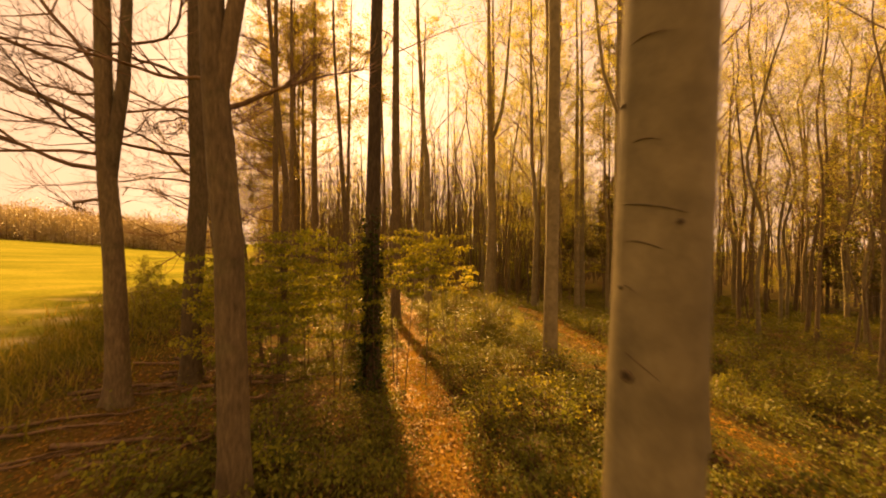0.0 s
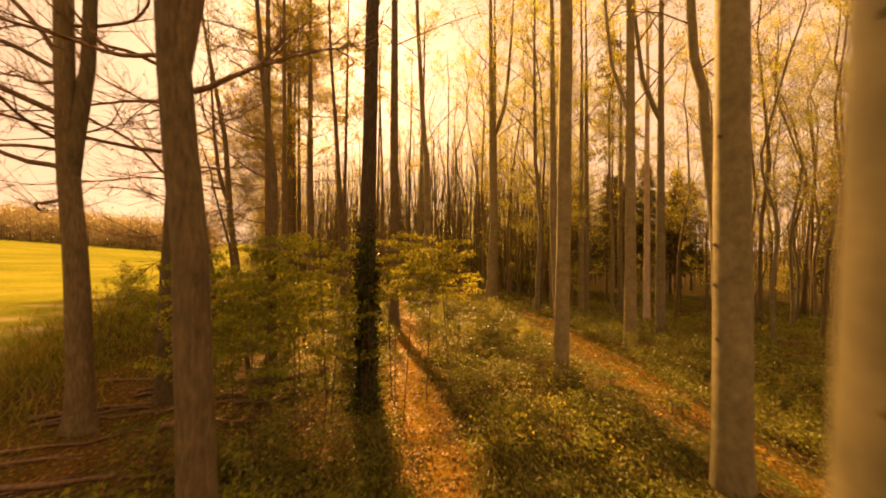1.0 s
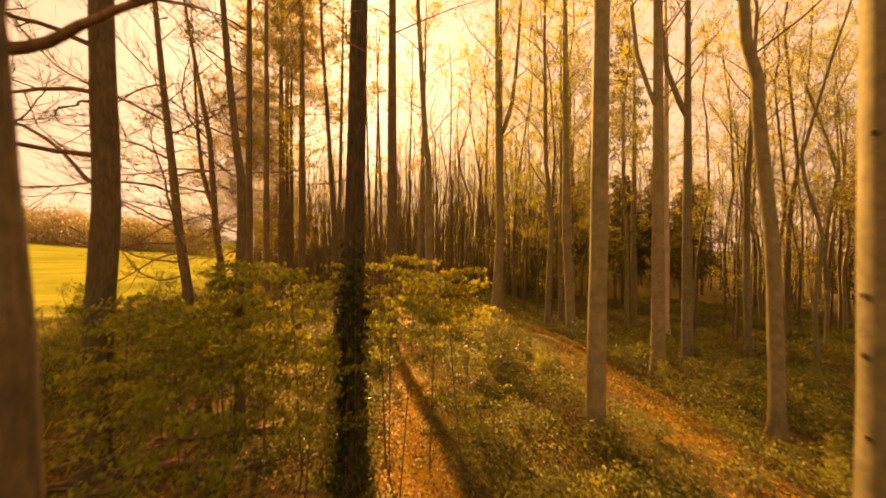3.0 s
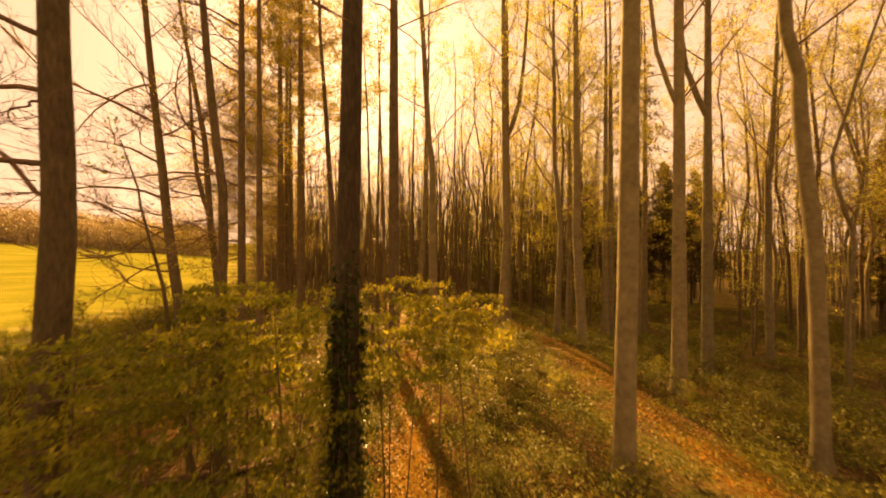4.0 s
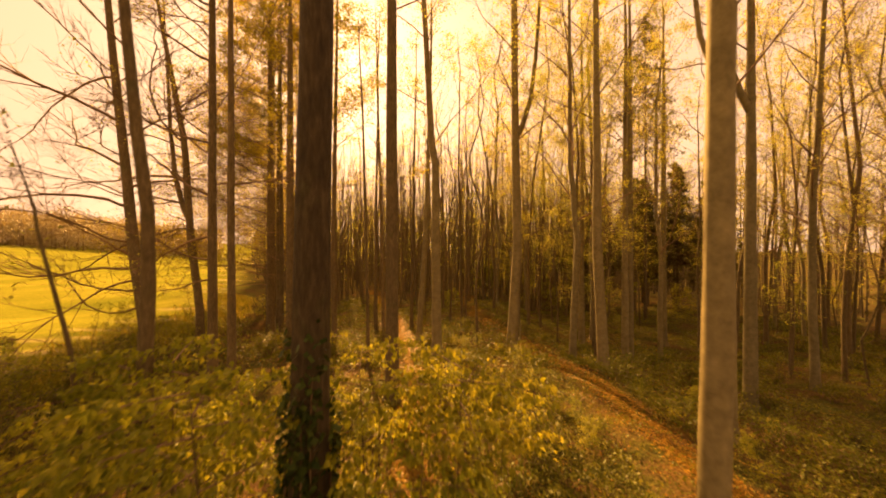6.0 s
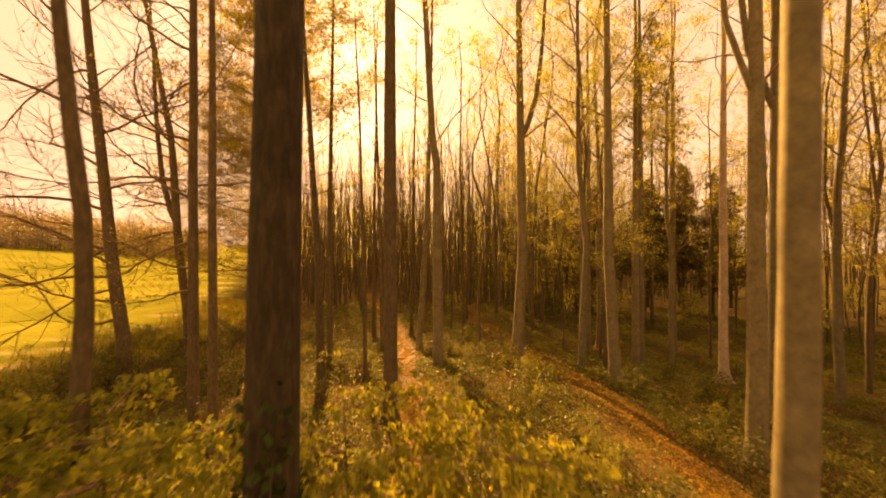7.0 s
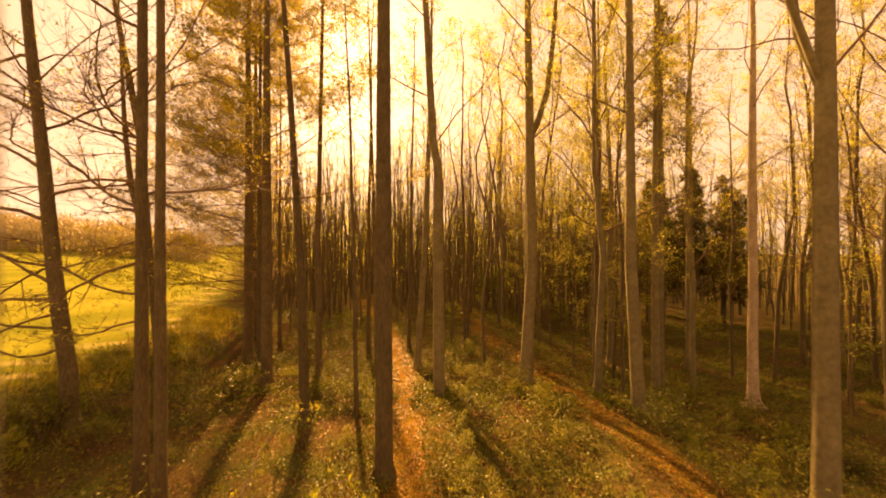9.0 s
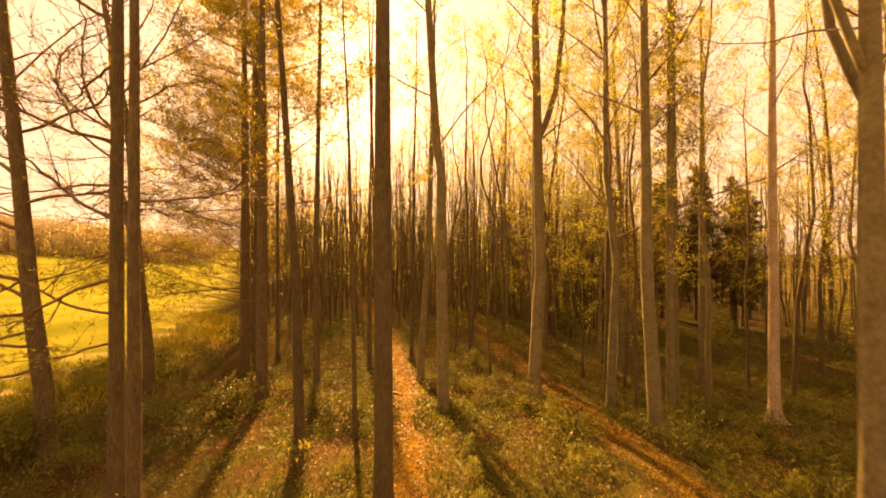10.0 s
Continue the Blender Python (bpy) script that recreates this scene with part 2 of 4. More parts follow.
# ---- building blocks ----
class Geo:
    """Collects tubes and leaves for one mesh."""

    def __init__(self):
        self.v, self.f, self.smooth = [], [], []

    def tube(self, pts, radii, sides, cap=True):
        pts = [Vector(p) for p in pts]
        start = len(self.v)
        up = Vector((0.31, 0.95, 0.1))
        for i, p in enumerate(pts):
            d = (pts[min(i + 1, len(pts) - 1)] - pts[max(i - 1, 0)]).normalized()
            a = d.cross(up)
            if a.length < 0.05:
                a = d.cross(Vector((1, 0, 0)))
            a.normalize()
            b = d.cross(a)
            for s in range(sides):
                t = 2 * math.pi * s / sides
                q = p + (a * math.cos(t) + b * math.sin(t)) * radii[i]
                self.v.append((q.x, q.y, q.z))
        for i in range(len(pts) - 1):
            o = start + i * sides
            for s in range(sides):
                s2 = (s + 1) % sides
                self.f.append((o + s, o + s2, o + sides + s2, o + sides + s))
        if cap:
            o = start + (len(pts) - 1) * sides
            self.f.append(tuple(o + s for s in range(sides)))

    def spike(self, p, q, r):
        """A twig: a three-sided spike."""
        d = (q - p).normalized()
        a = d.cross(Vector((0.3, 0.2, 0.93))).normalized() * r
        b = d.cross(a)
        o = len(self.v)
        for w in (p + a, p - a * 0.5 + b * 0.87, p - a * 0.5 - b * 0.87, q):
            self.v.append((w.x, w.y, w.z))
        self.f += [(o, o + 1, o + 3), (o + 1, o + 2, o + 3), (o + 2, o, o + 3)]

    def whisker(self, p, q, r):
        """The finest twig: one sliver."""
        d = (q - p).normalized()
        a = d.cross(Vector((0.2, 0.97, 0.1))).normalized() * r
        o = len(self.v)
        for w in (p + a, p - a, q):
            self.v.append((w.x, w.y, w.z))
        self.f.append((o, o + 1, o + 2))

    def leaves(self, centres, size, rng, flat=0.5, droop=0.3, wide=0.62, small=False, fold=False):
        """A pointed leaf at each centre, tilted at random about the level."""
        if not len(centres):
            return
        c = np.array(centres, float)
        k = len(c)
        turn = rng.uniform(0, 2 * np.pi, k)
        sz = size * rng.uniform(0.65, 1.25, k)
        along = np.stack([np.cos(turn), np.sin(turn), rng.normal(-droop, flat, k)], -1)
        along /= np.linalg.norm(along, axis=1, keepdims=True)
        side = np.stack([-np.sin(turn), np.cos(turn), rng.normal(0, flat, k)], -1)
        side /= np.linalg.norm(side, axis=1, keepdims=True)
        a, s = along * sz[:, None] * 0.5, side * sz[:, None] * 0.5 * wide
        base = len(self.v)
        if small:   # three corners will do for leaves that stay far off
            tri = np.stack([c - a, c + a * 0.5 + s, c + a * 0.8 - s], 1).reshape(-1, 3)
            self.v += tri.tolist()
            self.f += (np.arange(k * 3).reshape(k, 3) + base).tolist()
            return
        if fold:   # a leaf folded along its midrib, with a hanging tip
            up = np.cross(along, side) * sz[:, None] * 0.16 * rng.uniform(0.2, 1.4, k)[:, None]
            tip = c + a - up * 1.2 - np.array([0, 0, 1.0]) * sz[:, None] * 0.12
            five = np.stack([c - a, c - a * 0.1 + s + up, tip, c - a * 0.1 - s + up, c + a * 0.1], 1).reshape(-1, 3)
            self.v += five.tolist()
            n5 = np.arange(k) * 5 + base
            self.f += np.stack([n5, n5 + 1, n5 + 4], -1).tolist() + np.stack([n5 + 1, n5 + 2, n5 + 4], -1).tolist()
            self.f += np.stack([n5 + 2, n5 + 3, n5 + 4], -1).tolist() + np.stack([n5 + 3, n5, n5 + 4], -1).tolist()
            return
        quad = np.stack([c - a, c - a * 0.05 + s, c + a, c - a * 0.05 - s], 1).reshape(-1, 3)
        self.v += quad.tolist()
        self.f += (np.arange(k * 4).reshape(k, 4) + base).tolist()

    def mesh(self, name, mat, smooth=True):
        me = bpy.data.meshes.new(name)
        me.from_pydata(self.v, [], self.f)
        if smooth:
            me.shade_smooth()
        me.materials.append(mat)
        return me


def part(name, geo, mat, parent, label="", smooth=True):
    ob = new(name, geo.mesh(name, mat, smooth))
    ob.parent = parent
    return tagged(ob, label)


def empty(name, x, y, z):
    ob = new(name)
    ob.location = (x, y, z)
    return ob


def bend_at(bends, z):
    return float(np.interp(z, [b[0] for b in bends], [b[1] for b in bends])) if bends else 0.0


def trunk_points(H, r, rng, bends=(), eye=3.6, wander=0.02, flare=1.0):
    """Centre line and radii of a trunk, with root flare and taper."""
    zs = [-0.15, 0.0, 0.15, 0.4, 0.8, 1.5, 2.5, 3.5, 4.5, 5.5, 6.5, 7.3, 8, 8.5, 9, 9.5, 10.5]
    zs = [z for z in zs if z < H * 0.7] + list(np.linspace(max(H * 0.72, min(11, H * 0.8)), H, 5))
    px, py = rng.uniform(0, 99), rng.uniform(0, 99)
    pts, radii = [], []
    for z in zs:
        dx = bend_at(bends, z) + wander * z * 0.25 * noise.noise((px, 0, z * 0.25))
        dy = wander * z * 0.25 * noise.noise((0, py, z * 0.25))
        pts.append((dx, dy, z))
        t = max(0.0, 1 - z / H)
        k = 0.14 + 0.86 * t ** 0.75
        k /= 0.14 + 0.86 * max(0.0, 1 - eye / H) ** 0.75
        radii.append(r * k * (1 + 0.38 * flare * math.exp(-max(z, 0) / 0.28)))
    return pts, radii


def along(pts, z):
    for a, b in zip(pts, pts[1:]):
        if a[2] <= z <= b[2]:
            t = (z - a[2]) / (b[2] - a[2])
            return Vector(a).lerp(Vector(b), t)
    return Vector(pts[-1])


def limb(geo, spots, p, d, L, r, rng, lift=0.25, kids=5, twigs=4, segs=4, sides=4, jag=0.22, fine=0, loose=0.75, thick=1.0):
    """A branch with side branches and twigs; spots gathers the places of leaves."""
    pts, radii, dirs = [p.copy()], [r], []
    q = p.copy()
    for i in range(segs):
        d = (d + Vector((rng.normal(0, jag), rng.normal(0, jag), rng.normal(0, jag * 0.6) + lift / segs))).normalized()
        q = q + d * (L / segs)
        pts.append(q.copy())
        dirs.append(d.copy())
        radii.append(r * (1 - 0.85 * (i + 1) / segs))
    geo.tube(pts, radii, sides, False)
    for c in range(kids):
        t = rng.uniform(0.25, 1.0)
        i = min(int(t * segs), segs - 1)
        s = pts[i].lerp(pts[i + 1], t * segs - i)
        e = (dirs[i] + Vector((rng.normal(0, loose), rng.normal(0, loose), rng.normal(0.1, loose * 0.55)))).normalized()
        l2 = L * rng.uniform(0.25, 0.5) * (1.15 - 0.5 * t)
        mid = s + e * l2 * 0.5
        e2 = (e + Vector((rng.normal(0, 0.3), rng.normal(0, 0.3), rng.normal(0.1, 0.25)))).normalized()
        end = mid + e2 * l2 * 0.5
        r2 = max(r * 0.35 * (1 - 0.6 * t), 0.006) * thick
        geo.tube([s, mid, end], [r2, r2 * 0.65, r2 * 0.15], 3, False)
        for w in range(twigs):
            u = rng.uniform(0.15, 1.0)
            b = s.lerp(mid, u * 2) if u < 0.5 else mid.lerp(end, u * 2 - 1)
            f = (e2 + Vector((rng.normal(0, 0.8), rng.normal(0, 0.8), rng.normal(0, 0.5)))).normalized()
            tip = b + f * l2 * rng.uniform(0.25, 0.6)
            geo.spike(b, tip, max(r2 * 0.4, 0.004 * thick))
            spots.append((b, tip))
            for _ in range(fine):
                c0 = b.lerp(tip, rng.uniform(0.2, 0.9))
                c1 = c0 + (f + Vector((rng.normal(0, 0.6), rng.normal(0, 0.6), rng.uniform(0.2, 1.1)))).normalized() * l2 * rng.uniform(0.25, 0.5)
                geo.whisker(c0, c1, 0.006 * thick)
                spots.append((c0, c1))
        spots.append((mid, end))


def scatter(spots, per, rng, loose):
    out = []
    for a, b in spots:
        for _ in range(rng.poisson(per)):
            t = rng.uniform(0.2, 1.05)
            out.append((a.x + (b.x - a.x) * t + rng.normal(0, loose), a.y + (b.y - a.y) * t + rng.normal(0, loose),
                        a.z + (b.z - a.z) * t + rng.normal(0, loose * 0.6)))
    return out


def crown_limbs(pts, H, start, count, rng, rise=(0.7, 1.6), reach=0.42, kids=5, twigs=4, base_r=0.05, joined=True, avoid=None, fine=0):
    """Limbs up the trunk. Returns a list of Geo and the leaf spots."""
    geos, spots = [Geo()], []
    for i in range(count):
        t = (i + rng.uniform(0, 0.8)) / count
        z = start + (H - start) * t ** 0.9 * 0.97
        az = i * 2.4 + rng.uniform(-0.6, 0.6)
        if avoid is not None and z < avoid[1]:
            az = avoid[0] + rng.uniform(-0.9, 0.9)
        up = rng.uniform(*rise) * (0.6 + 0.6 * t)
        d = Vector((math.cos(az), math.sin(az), up)).normalized()
        L = (H - start) * reach * (1.15 - 0.75 * t) * rng.uniform(0.7, 1.15)
        if not joined and i:
            geos.append(Geo())
        limb(geos[-1], spots, along(pts, z), d, L, base_r * (1.1 - 0.7 * t), rng, kids=kids, twigs=twigs, fine=fine)
    return geos, spots


# ---- the trees along the walk ----
def big_tree(name, x, y, dia, H, seed, label, bends=(), mat=None, start=9.0, limbs=14, leaf=3.2, group="trees along the path",
             eye=3.6, low=(), fork=None, wander=0.02, flare=1.0, avoid=None, category="tree", steep=(0.8, 1.8), size=0.10, sprays=0, dense=(5, 4), leaf_mat=None):
    """One tree: trunk, each limb, crown of leaves. low: limbs given as (height, azimuth, rise, length, radius, droop)."""
    rng = np.random.default_rng(seed)
    z0 = height(x, y)
    root = tagged(empty(name, x, y, z0), label, category, group)
    mat = mat or BARK_BEECH
    pts, radii = trunk_points(H, dia / 2, rng, [(z - z0, d) for z, d in bends], eye - z0, wander, flare)
    g = Geo()
    # finer rings where the camera passes
    fine, fr = [], []
    for (a, ra), (b, rb) in zip(zip(pts, radii), zip(pts[1:], radii[1:])):
        n = 4 if a[2] < 11 else 2
        for i in range(n):
            t = i / n
            fine.append(Vector(a).lerp(Vector(b), t))
            fr.append(ra + (rb - ra) * t)
    fine.append(Vector(pts[-1]))
    fr.append(radii[-1])
    g.tube(fine, fr, 20, True)
    # a trunk is never quite round
    ph = rng.uniform(0, 6)
    for i, v in enumerate(g.v):
        c = fine[min(i // 20, len(fine) - 1)]
        d = Vector(v) - c
        a = math.atan2(d.y, d.x)
        k = 1 + 0.035 * math.sin(2 * a + ph + c.z * 0.3) + 0.05 * noise.noise((math.cos(a) * 1.6 + seed, math.sin(a) * 1.6, c.z * 0.9))
        k += 0.16 * flare * math.exp(-max(c.z, 0) / 0.3) * math.sin(5 * a + ph)
        w = c + d * k
        g.v[i] = (w.x, w.y, w.z)
    part("trunk", g, mat, root)
    spots = []
    if fork:
        fz, fd, frad, spread_x = fork
        s = along(pts, fz - z0)
        q = [s, s + Vector((spread_x * 0.25, 0, 0.7)), s + Vector((spread_x * 0.6, 0.1, 2.2)), s + Vector((spread_x * 0.8, 0.1, 4.5)),
             s + Vector((spread_x, 0.2, 8.0)), s + Vector((spread_x * 1.2, 0.2, fd))]
        g = Geo()
        g.tube(q, [frad * 1.15, frad, frad * 0.9, frad * 0.75, frad * 0.5, frad * 0.15], 12, False)
        part("fork_stem", g, mat, root)
        gs, sp = crown_limbs([tuple(v) for v in q], q[-1].z, q[2].z + 1.5, 6, rng, reach=0.35, base_r=0.035, joined=False, avoid=avoid)
        for g in gs:
            part("limb", g, TWIG, root)
        spots += sp
    gs, sp = crown_limbs(pts, H, start, limbs, rng, rise=steep, reach=0.36, kids=dense[0], twigs=dense[1], base_r=dia * 0.085, joined=False, avoid=avoid, fine=2)
    spots += sp
    for g in gs:
        part("limb", g, TWIG, root)
    extra = [(rng.uniform(4.6, 12.5), rng.uniform(125, 235) if (y < 15 or rng.random() < 0.8) else rng.uniform(-60, 60), rng.uniform(0.0, 0.55), rng.uniform(2.0, 4.6), rng.uniform(0.024, 0.05), rng.uniform(-0.25, 0.3))
             for _ in range(sprays)]
    for (z, az, rise, L, r, lift) in list(low) + extra:
        g, sp = Geo(), []
        a = radians(az)
        limb(g, sp, along(pts, z - z0), Vector((math.cos(a), math.sin(a), rise)).normalized(), L * 1.25, r, rng, lift=max(lift, -0.25), kids=11, twigs=4, segs=16, sides=6, jag=0.19, fine=1, loose=0.5, thick=1.5)
        part("limb", g, TWIG, root)
        spots += sp[::3] if leaf > 0.3 else []
    if leaf:
        g = Geo()
        g.leaves(scatter(spots, leaf, rng, 0.14), size, rng, small=size > 0.11)
        if g.v:
            part("crown", g, leaf_mat or LEAF_CROWN, root, "sparse yellow-green spring leaves", False)
    return root


BEECH = "smooth grey-brown beech tree with sparse spring leaves beside the path"
EDGE = "bare-branched tree with drooping limbs at the field edge"

big_tree("beech_tree", 0.878, 1.55, 0.345, 24, 1, "broad smooth beech trunk with scars close to the path", [(-1, -0.17), (0, -0.13), (3.4, 0), (8, 0.18), (24, 0.5)],
         start=11, limbs=7, avoid=(-0.6, 30), eye=3.4, wander=0.005)
big_tree("beech_tree", 4.25, 6.58, 0.49, 26, 2, BEECH, start=11, limbs=8, eye=3.8, wander=0.01, flare=0.25)
big_tree("beech_tree", 3.11, 10.92, 0.37, 25, 3, "slender smooth beech tree rising from the undergrowth", [(0, -0.08), (4, 0), (25, 0.1)], start=11, eye=4.4)
big_tree("beech_tree", 8.56, 13.07, 0.34, 23, 4, "crooked beech tree with an S-shaped bend in its trunk",
         [(0.4, 0.2), (2.8, 0.14), (4.75, 0.05), (6.1, -0.11), (7.2, -0.25), (7.9, -0.33), (8.7, -0.34), (9.15, -0.5), (9.6, -0.63), (10.4, -0.76), (12, -0.88), (23, -1.1)], start=10, eye=4.4)
big_tree("beech_tree", 8.29, 17.92, 0.45, 26, 5, "beech tree with a steep side stem beside the leafy ride", start=10, eye=5.0, fork=(9.5, 12, 0.09, -1.3))
big_tree("beech_tree", 11.23, 20.73, 0.40, 25, 6, "forked beech tree standing among low green shrubs", start=12, fork=(10.2, 12, 0.13, -1.5), eye=4.8)
big_tree("beech_tree", 13.90, 27.07, 0.38, 25, 7, "pale slender tree with spreading root flare in undergrowth", mat=BARK_PALE, start=11, flare=2.4, eye=5.5)
big_tree("beech_tree", 6.58, 23.84, 0.42, 25, 8, BEECH, [(0, 0.25), (5, 0), (25, -0.2)], start=10, eye=5.3)
big_tree("beech_tree", 9.65, 27.72, 0.33, 24, 9, "thin straight beech tree among far shrubs", start=11, eye=5.0)
big_tree("beech_tree", 10.28, 28.47, 0.36, 24, 10, "thin straight beech tree among far shrubs", start=9, eye=5.5)
big_tree("beech_tree", 3.43, 27.06, 0.50, 26, 11, "beech tree forking high over the leafy ride", [(0, -0.3), (5, 0), (26, -0.3)], start=11, fork=(11, 13, 0.15, 1.4), eye=5.5)
big_tree("beech_tree", -1.00, 24.6, 0.40, 25, 12, "slender beech tree beside the trodden path", [(0, 0.05), (9, 0), (12, -0.5), (25, -0.7)], start=10, eye=5.5)
big_tree("beech_tree", -1.75, 29.5, 0.30, 22, 13, "thin leaning beech tree behind the path", [(0, -0.4), (6, 0), (22, 0.5)], start=10, eye=5.5)
big_tree("beech_tree", -2.27, 18.54, 0.40, 26, 14, "dark beech tree standing beside the sunlit path", start=12, eye=5.5, mat=BARK_DARK)
big_tree("thin_tree", -6.7, 26.9, 0.26, 22, 15, "thin dark tree against the low sun", [(0, 0.05), (6, 0), (22, 0.3)], mat=BARK_DARK, start=11, limbs=6, leaf=1.0, eye=5.5)
big_tree("thin_tree", -5.45, 21.4, 0.26, 20, 16, "thin dark tree against the low sun", [(0, 0.14), (5, 0.02), (9, -0.25), (13, -0.5), (20, -0.8)], mat=BARK_DARK, start=11, limbs=6, leaf=1.0, eye=5.5)
big_tree("thin_tree", -3.9, 22.2, 0.14, 15, 17, "thin dark tree against the low sun", [(0, 0.1), (6, 0), (15, -0.3)], mat=BARK_DARK, start=8, limbs=5, leaf=1.0, eye=4.0)
big_tree("slim_tree", -4.3, 28.5, 0.19, 20, 71, "slim dark tree with a thin golden crown", [(0, 0.1), (6, 0), (20, -0.4)], mat=BARK_DARK, start=9.5, limbs=12, leaf=2.2, eye=5.5, size=0.09)
big_tree("slim_tree", -5.3, 32.0, 0.21, 22, 72, "slim dark tree with a thin golden crown", [(0, 0.0), (6, 0), (22, 0.3)], mat=BARK_DARK, start=10, limbs=13, leaf=2.2, eye=5.5, size=0.09)
big_tree("slim_tree", -2.9, 33.5, 0.20, 21, 73, "slim dark tree with a thin golden crown", [(0, -0.1), (6, 0), (21, 0.3)], mat=BARK_DARK, start=9, limbs=13, leaf=2.6, eye=5.5, size=0.09)
# its backlit darkness is in the bark colour
big_tree("dark_tree", -1.72, 9.39, 0.34, 25, 18, "trunk in shade-darkened bark with ivy beside the young beeches", [(0, -0.06), (4.5, 0), (8, 0.08), (25, 0.4)],
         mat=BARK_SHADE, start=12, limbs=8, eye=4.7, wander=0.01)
big_tree("edge_tree", -6.74, 7.87, 0.37, 20, 19, "forked edge tree with long drooping bare branches", [(0, 0.09), (1.6, 0.07), (3.5, 0), (4.9, -0.14), (6.8, -0.23), (8.5, -0.25), (20, -0.4)],
         sprays=12, mat=BARK_DARK, start=9, limbs=12, leaf=0.25, fork=(4.7, 12, 0.13, 0.42), eye=3.5, avoid=(3.1, 12),
         low=[(5.0, 178, 0.35, 4.6, 0.05, -0.4), (5.9, 200, 0.5, 5.0, 0.06, -0.5), (6.9, 170, 0.5, 5.0, 0.05, -0.3), (7.6, 20, 0.4, 3.0, 0.04, 0.1), (4.4, 150, 0.2, 3.6, 0.04, -0.5)])
big_tree("edge_tree", -2.79, 5.00, 0.345, 22, 20, "broad dark tree with a crooked limb beside the path",
         [(1.05, 0.08), (2.6, 0.02), (3.6, 0), (4.4, -0.09), (5.3, -0.16), (6.2, -0.2), (22, -0.5)], mat=BARK_DARK, start=10, limbs=12, leaf=0.25, eye=3.6, avoid=(2.6, 14),
         low=[(5.2, 76, 0.7, 1.6, 0.042, 0.1), (5.6, 150, 0.3, 2.2, 0.03, -0.1)], fork=(5.3, 12, 0.11, 0.6))
big_tree("edge_tree", -5.87, 9.25, 0.39, 22, 21, "gently curved trunk at the wooded bank", [(1.5, -0.2), (3.1, -0.12), (4.5, 0), (5.5, 0.02), (8, -0.06), (22, -0.3)],
         sprays=5, mat=BARK_DARK, start=10, limbs=8, leaf=0.3, eye=4.4, avoid=(2.9, 13), low=[(6.6, 175, 0.3, 3.6, 0.04, -0.2), (7.4, 150, 0.4, 3.8, 0.045, -0.2)])
big_tree("edge_tree", -11.84, 19.69, 0.36, 21, 22, EDGE, [(2.1, 0.44), (5, 0), (14.4, -0.98), (21, -1.5)], sprays=12, mat=BARK_DARK, start=9, limbs=12, leaf=0.25, eye=5.2,
         low=[(6.5, 185, 0.3, 5.5, 0.06, -0.4), (8.0, 170, 0.3, 6.0, 0.06, -0.4), (9.6, 195, 0.35, 6.0, 0.06, -0.3), (11.2, 165, 0.4, 5.5, 0.05, -0.2), (7.2, 10, 0.3, 3.0, 0.05, -0.1), (5.2, 190, 0.1, 4.5, 0.045, -0.4), (4.3, 185, -0.1, 4.5, 0.05, -0.1), (3.5, 190, -0.12, 4.0, 0.045, 0.0), (2.9, 178, 0.05, 3.4, 0.04, 0.0), (3.9, 235, -0.1, 3.6, 0.04, 0.0)])
big_tree("edge_tree", -4.46, 10.99, 0.17, 15, 23, "slim leaning tree at the wooded bank", [(3.6, -0.09), (5.2, 0), (6, -0.12), (7.9, -0.33), (15, -0.9)], mat=BARK_DARK, start=7.5, limbs=6, leaf=0.3, eye=5.2, avoid=(3.0, 20))
big_tree("edge_tree", -13.55, 25.41, 0.36, 22, 24, EDGE, [(2, 0.44), (5.2, 0), (10.5, -0.35), (18, -1.8), (22, -2.2)], sprays=12, mat=BARK_DARK, start=10, limbs=8, leaf=0.25, fork=(6.4, 13, 0.13, -1.3), eye=5.2,
         low=[(7.2, 180, 0.3, 5.5, 0.06, -0.3), (8.6, 170, 0.3, 6.0, 0.07, -0.3), (10.4, 190, 0.3, 6.0, 0.06, -0.3), (6.0, 185, 0.2, 4.5, 0.05, -0.3), (12.0, 10, 0.4, 3.5, 0.05, 0.0)])
big_tree("edge_tree", -7.62, 17.51, 0.26, 23, 25, "slim upright tree with golden leaves at the wooded bank", sprays=9, mat=BARK_DARK, start=8.5, limbs=13, leaf=2.6, eye=5.3, size=0.085,
         low=[(8.2, 180, 0.3, 3.5, 0.04, -0.2), (5.4, 190, -0.2, 2.8, 0.04, -0.1), (4.7, 184, -0.35, 2.6, 0.035, 0.0), (6.6, 176, 0.1, 3.2, 0.045, -0.2), (4.1, 200, -0.3, 2.0, 0.03, 0.1)])
big_tree("edge_tree", -6.55, 16.65, 0.20, 20, 26, "slim upright tree with golden leaves at the wooded bank", mat=BARK_DARK, start=8.5, limbs=12, leaf=3.4, eye=5.3, size=0.085)
big_tree("edge_sapling", -5.84, 11.21, 0.075, 6.4, 27, "thin crooked bare sapling at the bank", [(0, 0.6), (3, 0.1), (4, 0), (4.8, -0.35), (5.6, -0.45), (7, -0.95)], mat=BARK_DARK, start=2.6, limbs=11, leaf=0.1, eye=3.0, avoid=(3.1, 9), steep=(0.0, 0.8))
big_tree("beech_tree", 15.26, 33.91, 0.42, 25, 28, "beech tree deeper in the wood", start=10, eye=5.0)
big_tree("beech_tree", 9.44, 34.13, 0.36, 25, 29, "beech tree deeper in the wood", start=9, eye=5.0)
big_tree("beech_tree", 3.93, 30.11, 0.42, 25, 30, "beech tree deeper in the wood", start=10, eye=4.5)
